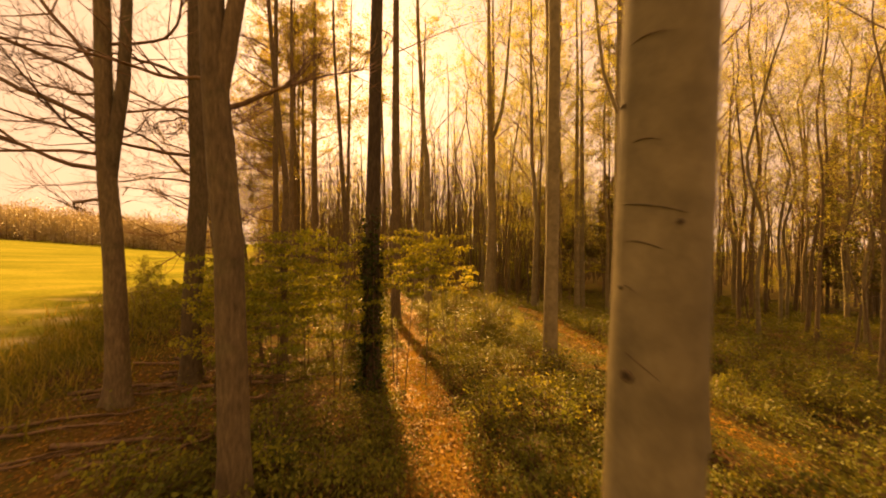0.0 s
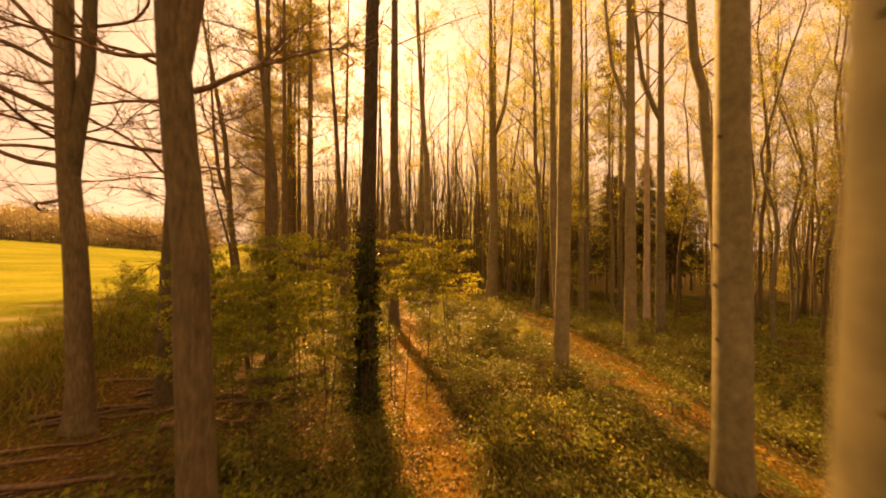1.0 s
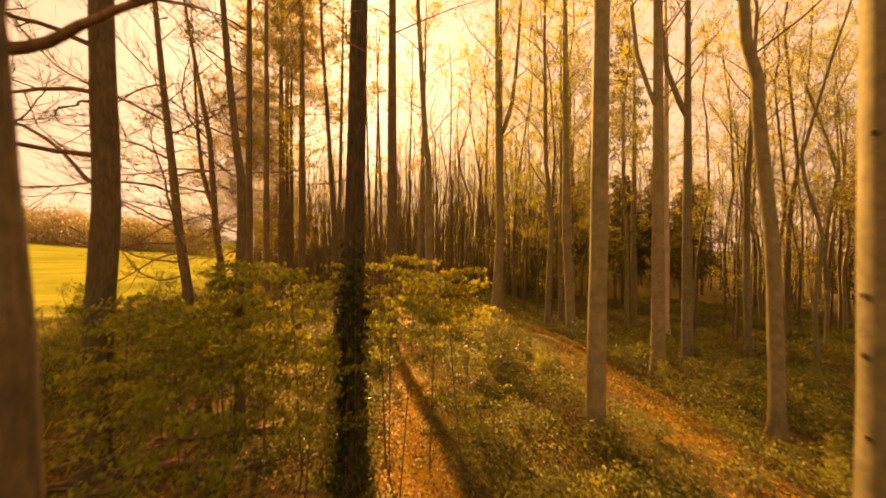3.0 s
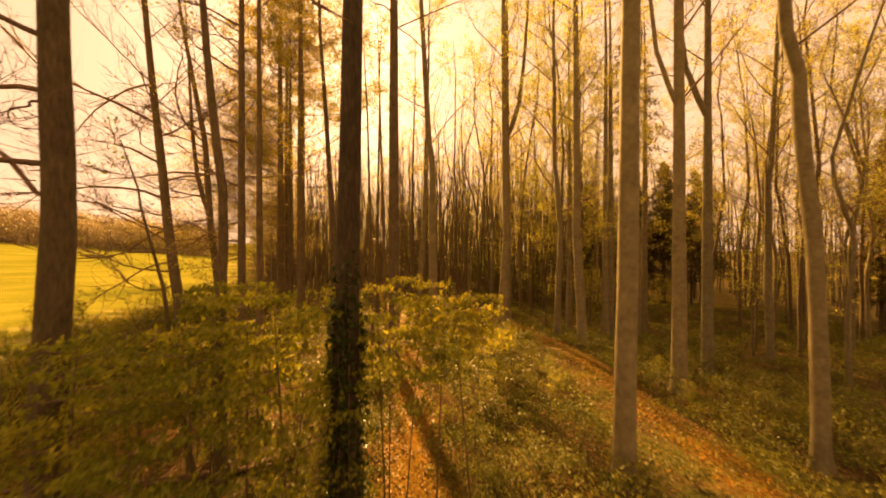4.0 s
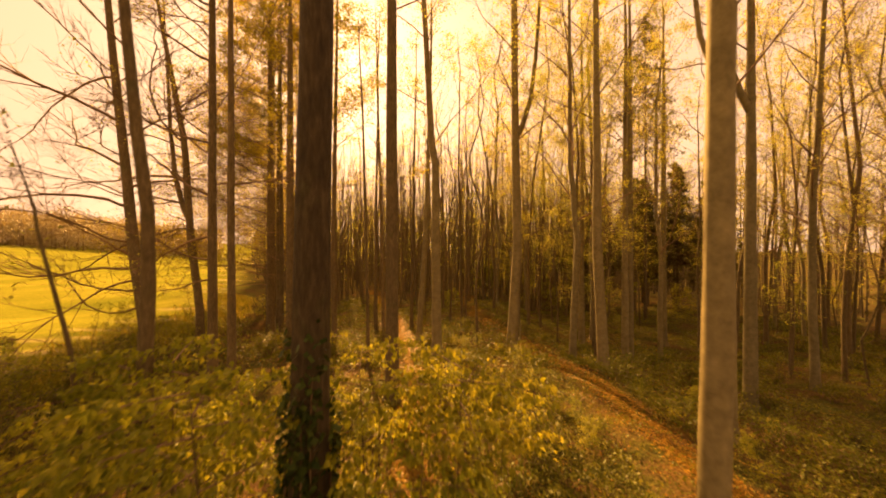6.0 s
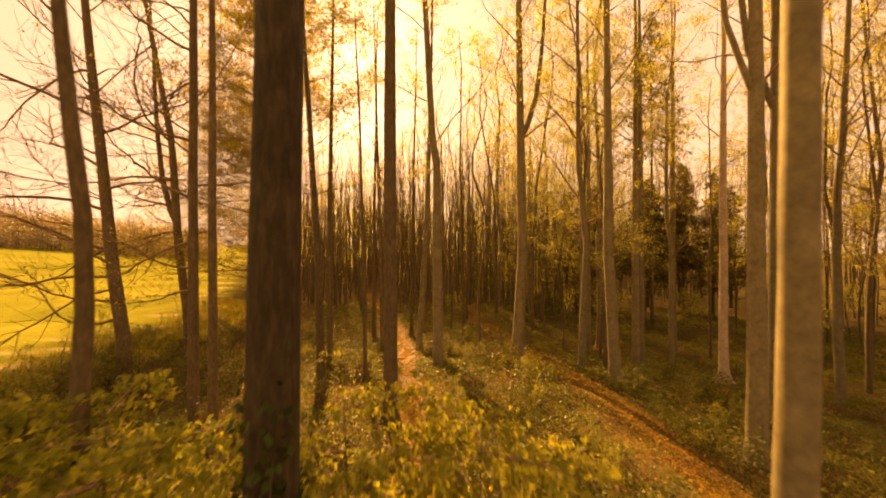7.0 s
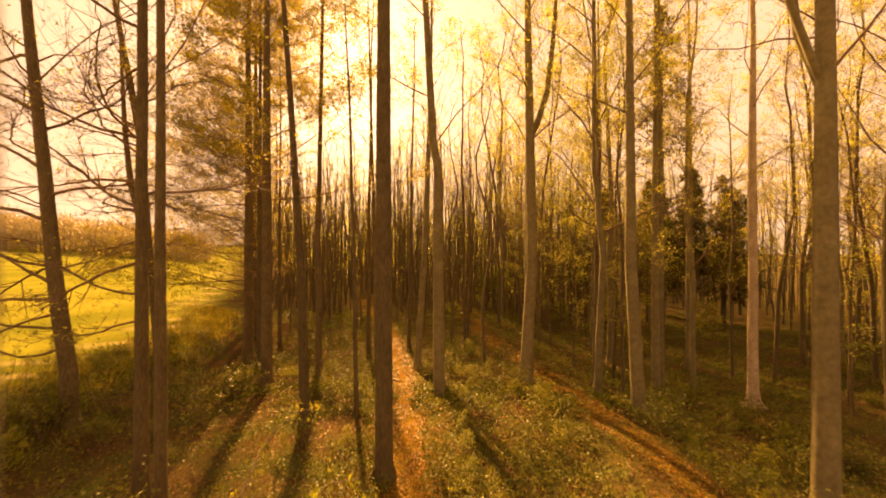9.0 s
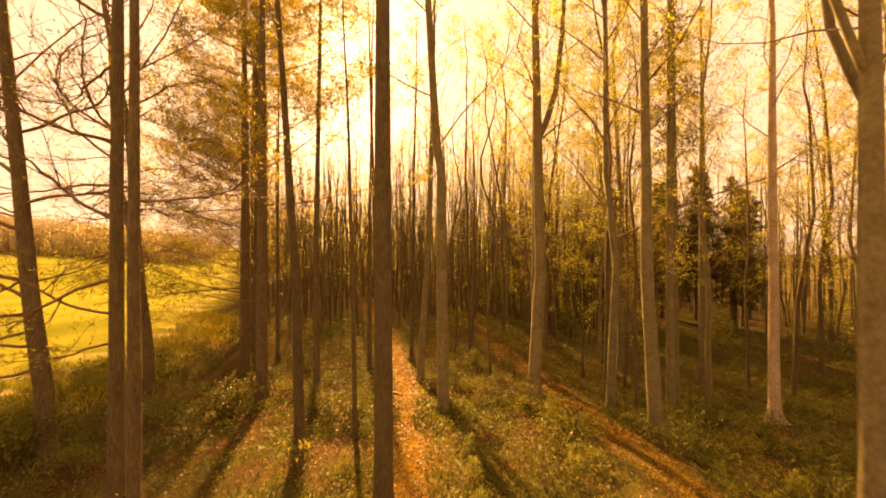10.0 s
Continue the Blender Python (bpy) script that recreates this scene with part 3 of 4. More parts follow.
CORNER = "brown feathery tree at the corner of the wood"
for i, (x, y, dia, H, limbs, leaf) in enumerate(((-11.85, 30.6, 0.48, 24, 36, 4.6), (-8.7, 26.0, 0.42, 24, 32, 6.5), (-10.9, 30.0, 0.26, 22, 26, 5.5), (-12.6, 33.5, 0.34, 23, 32, 4.6), (-14.2, 36.2, 0.44, 24, 34, 5.0),
                                                  (-11.2, 33.2, 0.2, 19, 16, 2.5), (-15.4, 40.0, 0.40, 23, 30, 5.0), (-17.2, 44.5, 0.40, 22, 24, 4.2), (-20.0, 53.0, 0.40, 22, 24, 4.2))):
    big_tree("corner_tree", x, y, dia, H, 31 + 7 * i, CORNER, mat=BARK_DARK, start=8.0 if i == 1 else 3.0, limbs=limbs, leaf=leaf, eye=5.0, steep=(-0.15, 0.6), size=0.13, dense=(8, 6) if y < 42 else (6, 4), leaf_mat=LEAF_BUD,
             avoid=None if i == 1 else (3.0, 15))
PLANTED = [(o.location.x, o.location.y) for o in scene.objects if o.type == "EMPTY"]


# ---- the wood behind: a few grown kinds, copied ----
def wood_tree(name, H, dia, seed, label, start, limbs, leaf, leaf_size=0.13, kids=4, twigs=5, mat=None, category="tree", reach=0.30, crook=0.14, fine=2):
    rng = np.random.default_rng(seed)
    root = tagged(empty(name, 0, 0, 0), label, category, "trees of the wood")
    pts, radii = trunk_points(H, dia / 2, rng, [(0, 0), (H * 0.25, rng.normal(0, 0.25)), (H * 0.5, rng.normal(0, 0.5)), (H, rng.normal(0, 0.9))], 3.6, crook)
    g = Geo()
    g.tube(pts, radii, 9, False)
    part("trunk", g, mat or BARK_BEECH, root)
    gs, spots = crown_limbs(pts, H, start, limbs, rng, reach=reach, kids=kids, twigs=twigs, base_r=dia * 0.14, fine=fine)
    part("branchwork", gs[0], TWIG, root)
    if leaf:
        g = Geo()
        g.leaves(scatter(spots, leaf, rng, 0.16), leaf_size, rng, small=True)
        part("crown", g, LEAF_CROWN, root, "sparse yellow-green spring leaves", False)
    return root


def spruce(name, H, seed, label, start=2.5, many=6.5, wide=1.0):
    """A conifer: tiers of drooping boughs hung with needle sprays."""
    rng = np.random.default_rng(seed)
    root = tagged(empty(name, 0, 0, 0), label, "conifer", "spruces in the wood")
    g, n = Geo(), Geo()
    zs = np.linspace(-0.15, H, 9)
    g.tube([(0.1 * noise.noise((seed, 0, z * 0.2)), 0, z) for z in zs], [0.16 * (1 - 0.92 * max(z, 0) / H) + 0.01 for z in zs], 8)
    part("trunk", g, BARK_DARK, root)
    b, centres = Geo(), []
    for i in range(int(H * many)):
        z = start + (H - start) * (i + rng.uniform(0, 1)) / (H * many)
        L = wide * (0.4 + 2.7 * (1 - z / H) ** 0.8) * rng.uniform(0.55, 1.15)
        az = rng.uniform(0, 6.283)
        p = Vector((0, 0, z))
        m = p + Vector((math.cos(az) * L * 0.55, math.sin(az) * L * 0.55, -0.05 * L))
        e = p + Vector((math.cos(az) * L, math.sin(az) * L, -0.28 * L))
        b.tube([p, m, e], [0.025, 0.015, 0.004], 3, False)
        for k in range(int(14 + 18 * L)):
            t = rng.uniform(0.15, 1.0)
            c = p.lerp(m, t * 2) if t < 0.5 else m.lerp(e, t * 2 - 1)
            w = 0.28 * L * (1.1 - t) + 0.05
            centres.append((c.x + rng.normal(0, w), c.y + rng.normal(0, w), c.z - abs(rng.normal(0, 0.10))))
    part("bough_work", b, TWIG, root)
    n.leaves(centres, 0.46, rng, 0.4, 0.55, 0.30, True)
    part("needle_foliage", n, NEEDLE, root, "dark green needle sprays", False)
    return root


WOOD = "tall beech tree of the sunlit wood with thin yellow leaves"
kinds = [wood_tree("wood_tree", 25, 0.31, 101, WOOD, 6.5, 22, 5.2, 0.106), wood_tree("wood_tree", 23, 0.24, 102, WOOD, 6, 22, 5.2, 0.106, mat=BARK_DARK),
         wood_tree("wood_tree", 26, 0.35, 103, WOOD, 7.5, 22, 5.2, 0.106), wood_tree("wood_tree", 21, 0.19, 104, WOOD, 5, 22, 5.0, 0.106, mat=BARK_DARK),
         wood_tree("wood_tree", 24, 0.22, 105, WOOD, 6.5, 22, 4.9, 0.106, mat=BARK_DARK), wood_tree("wood_tree", 18, 0.15, 106, WOOD, 4, 20, 4.8, 0.106, mat=BARK_DARK)]
TWIGGY = "slender grey-brown tree with a fine net of bare twigs"
twiggy = [wood_tree("wood_tree", 24, 0.26, 131, TWIGGY, 5.5, 24, 0.7, 0.10, 5, 5, BARK_DARK, fine=3), wood_tree("wood_tree", 21, 0.2, 132, TWIGGY, 4.5, 24, 1.1, 0.10, 5, 5, crook=0.3, fine=3)]
far_kinds = [wood_tree("wood_tree", 25, 0.29, 107, WOOD, 8, 13, 2.4, 0.19, 3, 3, BARK_DARK, fine=1), wood_tree("wood_tree", 22, 0.21, 108, WOOD, 6, 13, 2.4, 0.19, 3, 3, BARK_DARK, fine=1),
             wood_tree("wood_tree", 24, 0.25, 109, WOOD, 9, 12, 2.4, 0.19, 3, 3, fine=1)]
POLE = "thin wiry young tree with upright twigs and few leaves"
poles = [wood_tree("young_tree", 12, 0.11, 111, POLE, 2.5, 11, 2.4, 0.13, 3, 4, BARK_DARK, crook=0.4, fine=1), wood_tree("young_tree", 10, 0.09, 112, POLE, 2.0, 11, 2.6, 0.13, 3, 4, BARK_DARK, crook=0.4, fine=1),
         wood_tree("young_tree", 15, 0.13, 113, POLE, 3.5, 12, 2.2, 0.13, 3, 4, BARK_DARK, crook=0.4, fine=1), wood_tree("young_tree", 8, 0.07, 114, POLE, 1.5, 11, 2.8, 0.13, 3, 4, BARK_DARK, crook=0.4, fine=1)]
bare = [wood_tree("young_tree", 16, 0.13, 117, "thin young tree against the sun", 5, 9, 0.3, 0.11, 3, 3, BARK_DARK, crook=0.3, fine=0), wood_tree("young_tree", 20, 0.17, 118, "thin young tree against the sun", 7, 9, 0.3, 0.11, 3, 3, BARK_DARK, crook=0.2, fine=0)]
firs = [spruce("spruce_tree", 16, 121, "dark green pine crown in the thin wood", 5.0, 9.5, 1.15), spruce("spruce_tree", 12, 122, "dark green spruce tree in the thin wood", 2.5, 9.5, 1.15),
        spruce("spruce_tree", 29, 123, "tall dark spruce with drooping boughs", 16.0, 3.6, 1.9)]


# ---- young beeches, shrubs, undergrowth ----
def young_beech(H, seed, tiers, spread_r, leaf_n, low=0.30, far=False):
    """A young beech: thin stems with level sprays of fresh leaves."""
    rng = np.random.default_rng(seed)
    root = tagged(empty("young_beech", 0, 0, 0), "young beech with level sprays of fresh yellow-green leaves", "young tree", "young beeches in the thicket")
    g = Geo()
    lean = Vector((rng.normal(0, 0.05), rng.normal(0, 0.05), 1))
    pts = [lean * z for z in (-0.1, H * 0.3, H * 0.6, H * 0.85, H)]
    g.tube(pts, [0.016, 0.014, 0.011, 0.007, 0.002], 6, False)
    part("stem", g, BARK_DARK, root)
    b, centres = Geo(), []
    for i in range(tiers):
        z = H * (low + (0.98 - low) * (i + rng.uniform(0, 0.9)) / tiers)
        az = i * 2.4 + rng.uniform(-0.5, 0.5)
        L = spread_r * (1.15 - 0.65 * z / H) * rng.uniform(0.7, 1.2)
        p = lean * z
        d = Vector((math.cos(az), math.sin(az), 0.12))
        m, e = p + d * L * 0.5, p + d * L + Vector((0, 0, -0.06 * L))
        b.tube([p, m, e], [0.010, 0.006, 0.002], 3, False)
        side = Vector((-math.sin(az), math.cos(az), 0))
        for k in range(9):
            t = 0.2 + 0.8 * k / 9
            c = p.lerp(e, t)
            s = (1 if k % 2 else -1) * L * 0.42 * (1.1 - t * 0.8)
            tip = c + side * s + d * abs(s) * 0.5 + Vector((0, 0, rng.normal(0, 0.03)))
            b.spike(c, tip, 0.003)
            for q in range(leaf_n):
                u = rng.uniform(0.1, 1.08)
                w = c.lerp(tip, u)
                centres.append((w.x + rng.normal(0, 0.035), w.y + rng.normal(0, 0.035), w.z + rng.normal(0, 0.14 if far else 0.03)))
    part("branchwork", b, TWIG, root)
    n = Geo()
    n.leaves(centres, 0.15 if far else 0.088, rng, 0.42, 0.45, 0.66, far, not far)
    part("foliage", n, LEAF_BEECH, root, "fresh yellow-green leaves", False)
    return root


def shrub(seed, H, W, leaf_n, leaf_size, mat, label):
    """A bush of many thin arching stems."""
    rng = np.random.default_rng(seed)
    root = tagged(empty("shrub", 0, 0, 0), label, "shrub", "shrubs of the forest floor")
    b, centres = Geo(), []
    for i in range(13):
        az = rng.uniform(0, 6.283)
        R, h = W * rng.uniform(0.3, 1.0), H * rng.uniform(0.55, 1.0)
        p = Vector((rng.normal(0, 0.06), rng.normal(0, 0.06), -0.03))
        m = p + Vector((math.cos(az) * R * 0.35, math.sin(az) * R * 0.35, h * 0.8))
        e = p + Vector((math.cos(az) * R, math.sin(az) * R, h * rng.uniform(0.75, 1.05)))
        b.tube([p, m, e], [0.008, 0.006, 0.002], 3, False)
        for k in range(leaf_n):
            t = rng.uniform(0.3, 1.05)
            c = p.lerp(m, t * 2) if t < 0.5 else m.lerp(e, t * 2 - 1)
            centres.append((c.x + rng.normal(0, W * 0.11), c.y + rng.normal(0, W * 0.11), max(0.03, c.z + rng.normal(0, H * 0.10))))
    part("stemwork", b, TWIG, root)
    n = Geo()
    n.leaves(centres, leaf_size, rng, 0.6, 0.5, 0.7)
    part("foliage", n, mat, root, "", False)
    return root


beeches = [young_beech(3.3, 201, 14, 1.4, 10, 0.5), young_beech(2.6, 202, 12, 1.3, 10, 0.45), young_beech(3.0, 203, 13, 1.55, 10, 0.5), young_beech(4.2, 204, 10, 1.65, 11, 0.76), young_beech(4.0, 205, 10, 1.45, 11, 0.72)]
saplings = [young_beech(3.3, 206, 20, 1.35, 8, 0.22, True), young_beech(2.7, 207, 17, 1.3, 8, 0.2, True), young_beech(4.0, 208, 20, 1.5, 8, 0.3, True)]
GREEN = "low leafy green shrub on the forest floor"
bushes = [shrub(211, 0.8, 0.75, 22, 0.075, LEAF_SHRUB, GREEN), shrub(212, 0.55, 0.6, 22, 0.065, LEAF_SHRUB, GREEN),
          shrub(213, 1.1, 0.8, 26, 0.08, LEAF_SHRUB, GREEN), shrub(214, 0.7, 0.7, 20, 0.07, LEAF_BEECH, "low shrub with fresh yellow-green leaves")]


def free_of_others(x, y, gap, others):
    return all((x - a) ** 2 + (y - b) ** 2 > gap * gap for a, b in others)


def plant(kind, x, y, rng, scale=1.0):
    m = pose(x, y, height(x, y) - 0.03, 0, 0, rng.uniform(0, 360)) @ Matrix.Scale(scale, 4)
    ob = copy_thing(kind, m)
    ob.matrix_basis = m
    return ob


def plant_wood():
    rng = np.random.default_rng(5)
    made = list(PLANTED)
    count, tries = 0, 0
    while count < 300 and tries < 20000:
        tries += 1
        y = 26 + 62 * rng.random() ** 1.15
        x = rng.uniform(-0.62, 1.35) * (y + 4) + rng.normal(0, 2)
        if x < edge_x(y) + 2.5 or x > 1.16 * y + 3 or abs(x - path_x(y)) < 1.3 or abs(x - ride_x(y)) < 1.2:
            continue
        if x > 14 and y < 30 or not free_of_others(x, y, 1.7, made):
            continue
        if 30 < y < 60 and 0.36 * y < x < 0.70 * y and rng.random() < 0.9:
            continue
        if x > 0.5 * y and rng.random() < 0.62:   # thin wood, with the sky between the stems
            continue
        d = math.hypot(x, y)
        gap = -14 - 0.1 * y < x + 0.296 * y < 9   # the wood is open towards the sun
        half = 9 <= x + 0.296 * y < 14.5 and y < 70
        thin = rng.random() < (0.7 if gap or half else 0.42)
        if half and rng.random() < 0.3:
            continue
        if gap and rng.random() < (0.72 if y < 60 else 0.15):
            continue
        kind = poles[rng.integers(len(poles))] if thin else kinds[rng.integers(len(kinds))] if d < 52 else far_kinds[rng.integers(3)]
        beam = 8.2 < x + 0.277 * y < 12.2 and y < 62   # sunlight falls through here on to the ride
        if beam and rng.random() < 0.45:
            continue
        if (gap or beam) and y < 62:
            kind = bare[rng.integers(2)]
        s = rng.uniform(0.85, 1.15)
        top = kind.children[0].bound_box[6][2] * s
        cap = max(0.47 * (d - 20), 0.18 * d) if y < 60 else 0.45 * d
        if gap and top > cap and not (kind in bare and 34 < y < 62 and rng.random() < 0.6):
            s *= cap / top
            if s < 0.4:
                continue
        plant(kind, x, y, rng, s)
        made.append((x, y))
        count += 1
    n = 0
    while n < 18:   # leafy trees low under the sun, far down the wood
        y = rng.uniform(62, 86)
        x = -0.28 * y + rng.uniform(-5, 10)
        if free_of_others(x, y, 1.7, made):
            plant(far_kinds[rng.integers(3)], x, y, rng, rng.uniform(0.8, 1.0))
            made.append((x, y))
            n += 1
    n = 0
    while n < 46:   # slim stems with few leaves where the low sun stands behind them
        y = rng.uniform(38, 78)
        x = -0.28 * y + rng.uniform(-7, 9)
        if x > edge_x(y) + 3 and abs(x - path_x(y)) > 1.2 and free_of_others(x, y, 1.2, made):
            kind = bare[rng.integers(2)]
            plant(kind, x, y, rng, min(rng.uniform(0.85, 1.1), (0.40 * y - 2.0) / (16 if kind is bare[0] else 20)))
            made.append((x, y))
            n += 1
    # the thin wood to the right, where the sky shows between the stems
    count = 0
    while count < 36:
        x, y = rng.uniform(13, 46), rng.uniform(9, 38)
        if not free_of_others(x, y, 1.9, made) or x < 10 + 0.25 * y or x > 1.16 * y + 4:
            continue
        kind = poles[rng.integers(len(poles))] if rng.random() < 0.25 else twiggy[count % 2] if count % 3 else kinds[rng.integers(6)]
        plant(kind, x, y, rng, rng.uniform(0.8, 1.1))
        made.append((x, y))
        count += 1
    # spruces
    for _ in range(34):   # leafy young growth under the tall trees
        y = rng.uniform(38, 64)
        x = rng.uniform(-0.5, 1.1) * (y + 2)
        if x > edge_x(y) + 2 and x + 0.28 * y > 9 and abs(x - ride_x(y)) > 1.5 and not 0.3 * y < x < 0.75 * y:
            plant(saplings[rng.integers(3)], x, y, rng, rng.uniform(0.9, 1.6))
    n = 0
    while n < 14:   # sunlit young growth under the open wood
        y = rng.uniform(21, 48)
        x = rng.uniform(-0.42, 0.2) * y
        if x < edge_x(y) + 2.0 or abs(x - path_x(y)) < 1.0 or abs(x - ride_x(y)) < 1.4 or not free_of_others(x, y, 0.8, made):
            continue
        plant(saplings[rng.integers(3)], x, y, rng, rng.uniform(0.2, 0.3) if y < 30 else rng.uniform(0.35, 0.6))
        n += 1
    for x, y, k, s in ((21, 50, 0, 0.95), (24, 53, 1, 1.25), (26.5, 51, 0, 1.05), (29, 56, 0, 1.15), (25, 56, 1, 1.35), (31.5, 52, 0, 0.95), (34, 57, 0, 1.1), (37, 58, 1, 1.35), (28.5, 49, 1, 1.1), (18.5, 54, 0, 0.95), (16.5, 51, 1, 1.2), (14.5, 55, 0, 0.9),
                       (18.3, 42.3, 2, 1.0), (30, 24, 0, 0.9), (33, 28, 1, 1.1), (41, 40, 0, 1.1), (36, 36, 1, 1.0), (26, 18, 1, 0.9)):
        plant(firs[k], x, y, rng, s)
    # behind the camera
    count = 0
    while count < 14:
        x, y = rng.uniform(-7, 28), rng.uniform(-32, -4)
        if free_of_others(x, y, 3.0, made):
            plant(far_kinds[rng.integers(3)], x, y, rng, 1.0)
            made.append((x, y))
            count += 1
    return made


made = plant_wood()
rng = np.random.default_rng(8)
for i, k in enumerate(kinds + twiggy + far_kinds + poles + bare + firs):   # the grown originals stand deep in the wood as well
    x, y = 12 + 5.5 * i, 112 + 3 * (i % 3)
    k.matrix_basis = pose(x, y, height(x, y) - 0.03)


# ---- far woods beyond the field ----
def far_woods():
    rng = np.random.default_rng(31)
    g, t = Geo(), Geo()
    centres = []
    for _ in range(800):
        az = radians(rng.uniform(-64, -22))
        d = rng.uniform(165, 240)
        x, y = math.sin(az) * d, math.cos(az) * d
        out = float(edge_x(y)) - x
        if out < 8 + 0.25 * (d - 165):
            continue
        z, h = float(land(x, y)), rng.uniform(8, 15)
        w = h * rng.uniform(0.32, 0.5)
        t.tube([(x, y, z - 0.3), (x, y, z + h * 0.7)], [0.14, 0.05], 4, False)
        for _ in range(300):
            u = Vector((rng.normal(), rng.normal(), rng.normal())).normalized() * rng.uniform(0.5, 1.0)
            centres.append((x + u.x * w, y + u.y * w, z + h * 0.46 + u.z * h * 0.5))
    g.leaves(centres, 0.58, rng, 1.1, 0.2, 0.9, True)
    # no haze in the air here; the foliage colour carries it
    root = tagged(empty("far_woods", -70, 110, float(land(-70, 110))), "brown spring woods on the far hill, paled as by haze", "woods", kind="stuff")
    for nm, geo, mat, sm in (("stems", t, TWIG, True), ("foliage", g, FAR_LEAF_HAZED, False)):
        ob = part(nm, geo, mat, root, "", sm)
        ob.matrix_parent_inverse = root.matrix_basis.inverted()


far_woods()


def deep_wood():
    """The wood beyond the last single trees: stems, twigs and leaf haze, too far to pick apart."""
    rng = np.random.default_rng(41)
    t, g, near, far = Geo(), Geo(), [], []
    for i in range(2700):
        y = rng.uniform(48, 92) if i < 1500 else rng.uniform(88, 190)
        x = rng.uniform(-0.55, 0.95) * y
        if y < 60 and -14 - 0.1 * y < x + 0.28 * y < 9 and rng.random() < 0.72:
            continue
        if 9 <= x + 0.28 * y < 14.5 and y < 70 and rng.random() < 0.35:
            continue
        if x > 0.6 * y and rng.random() < 0.82:
            continue
        if x < edge_x(y) + 3 or (y < 66 and 0.36 * y < x < 0.66 * y) or (y < 66 and abs(x - path_x(y)) < 1.2):
            continue
        z, h = float(land(x, y)), rng.uniform(13, 24)
        if -14 - 0.1 * y < x + 0.28 * y < 9:
            h = min(h, rng.uniform(0.7, 1.0) * max(0.47 * (math.hypot(x, y) - 18), 5.0))
        m = (x + rng.normal(0, 0.35), y + rng.normal(0, 0.3), z + h * 0.5)
        q = (x + rng.normal(0, 0.7), y, z + h)
        w0 = rng.uniform(0.05, 0.12) if i < 1500 else rng.uniform(0.1, 0.22)
        t.tube([(x, y, z - 0.2), m, q], [w0, w0 * 0.75, 0.015], 5, False)
        p0, p1, p2 = Vector((x, y, z)), Vector(m), Vector(q)
        for _ in range(10 if i < 1500 else 4):
            k = rng.uniform(0.25, 1.0)
            b = p0.lerp(p1, k * 2) if k < 0.5 else p1.lerp(p2, k * 2 - 1)
            a = rng.uniform(0, 6.283)
            t.spike(b, b + Vector((math.cos(a), math.sin(a), rng.uniform(0.6, 1.8))) * rng.uniform(0.8, 2.2), 0.02)
        for _ in range(12 if x > 0.6 * y else 36 if y < 110 else 34):
            k = rng.uniform(0.2, 1.0)
            w = 0.3 + 1.1 * k
            (near if i < 1500 else far).append((x + rng.normal(0, w), y + rng.normal(0, w), z + h * k))
    g.leaves(near, 0.24, rng, 0.6, 0.3, 0.7, True)
    g.leaves(far, 0.7, rng, 0.6, 0.3, 0.7, True)
    root = tagged(empty("deep_wood", 10, 120, float(land(10, 120))), "distant tree stems and golden leaves deep in the wood", "woods", kind="stuff")
    for nm, geo, mat, sm in (("stem_mass", t, BARK_DARK, True), ("leaf_mass", g, LEAF_CROWN, False)):
        ob = part(nm, geo, mat, root, "", sm)
        ob.matrix_parent_inverse = root.matrix_basis.inverted()


deep_wood()


# ---- undergrowth ----
def plant_undergrowth():
    rng = np.random.default_rng(9)
    thicket = ((-0.45, 9.9, 3, 0.96), (0.15, 10.2, 4, 0.93), (-1.3, 10.2, 3, 0.95), (-2.7, 9.6, 0, 1.16), (-3.7, 10.3, 2, 1.28), (-4.7, 10.9, 0, 1.15), (0.3, 11.7, 4, 0.72),
               (-3.6, 8.8, 2, 1.05), (-4.6, 9.2, 2, 1.0), (-3.2, 7.3, 1, 0.95), (-4.3, 7.9, 1, 1.0), (-5.4, 9.9, 2, 0.95),
               (-5.4, 11.6, 0, 0.9), (-0.9, 9.0, 4, 0.82), (-1.15, 9.6, 4, 0.86), (-4.4, 12.2, 1, 1.0), (-3.0, 6.6, 7, 1.1))
    for x, y, k, s in thicket:
        plant((beeches + bushes)[k], x, y, rng, s)
    n = 0
    while n < 228:
        y = 3 + 30 * rng.random() ** 1.1
        x = rng.uniform(-0.62, 0.95) * (y + 4)
        if x < edge_x(y) + 0.5 or abs(x - path_x(y)) < 0.8 or abs(x - ride_x(y)) < 0.85 * rng.random() + 0.4:
            continue
        if noise.noise((x * 0.25, y * 0.25, 2.0)) < -0.25 or (x < -4.5 and y < 16 and rng.random() < 0.9):
            continue
        k = rng.choice(4, p=[0.32, 0.3, 0.2, 0.18])
        plant(bushes[k], x, y, rng, rng.uniform(0.7, 1.25) * (1.15 if y > 20 else 1.0))
        n += 1


plant_undergrowth()
rng = np.random.default_rng(19)
for i in range(70):   # taller bushes on the far side of the ride
    y = rng.uniform(9, 28)
    x = float(ride_x(y)) + rng.uniform(1.2, 7.0)
    plant(bushes[(2, 0)[i % 2]], x, y, rng, rng.uniform(0.8, 1.25))
n = 0
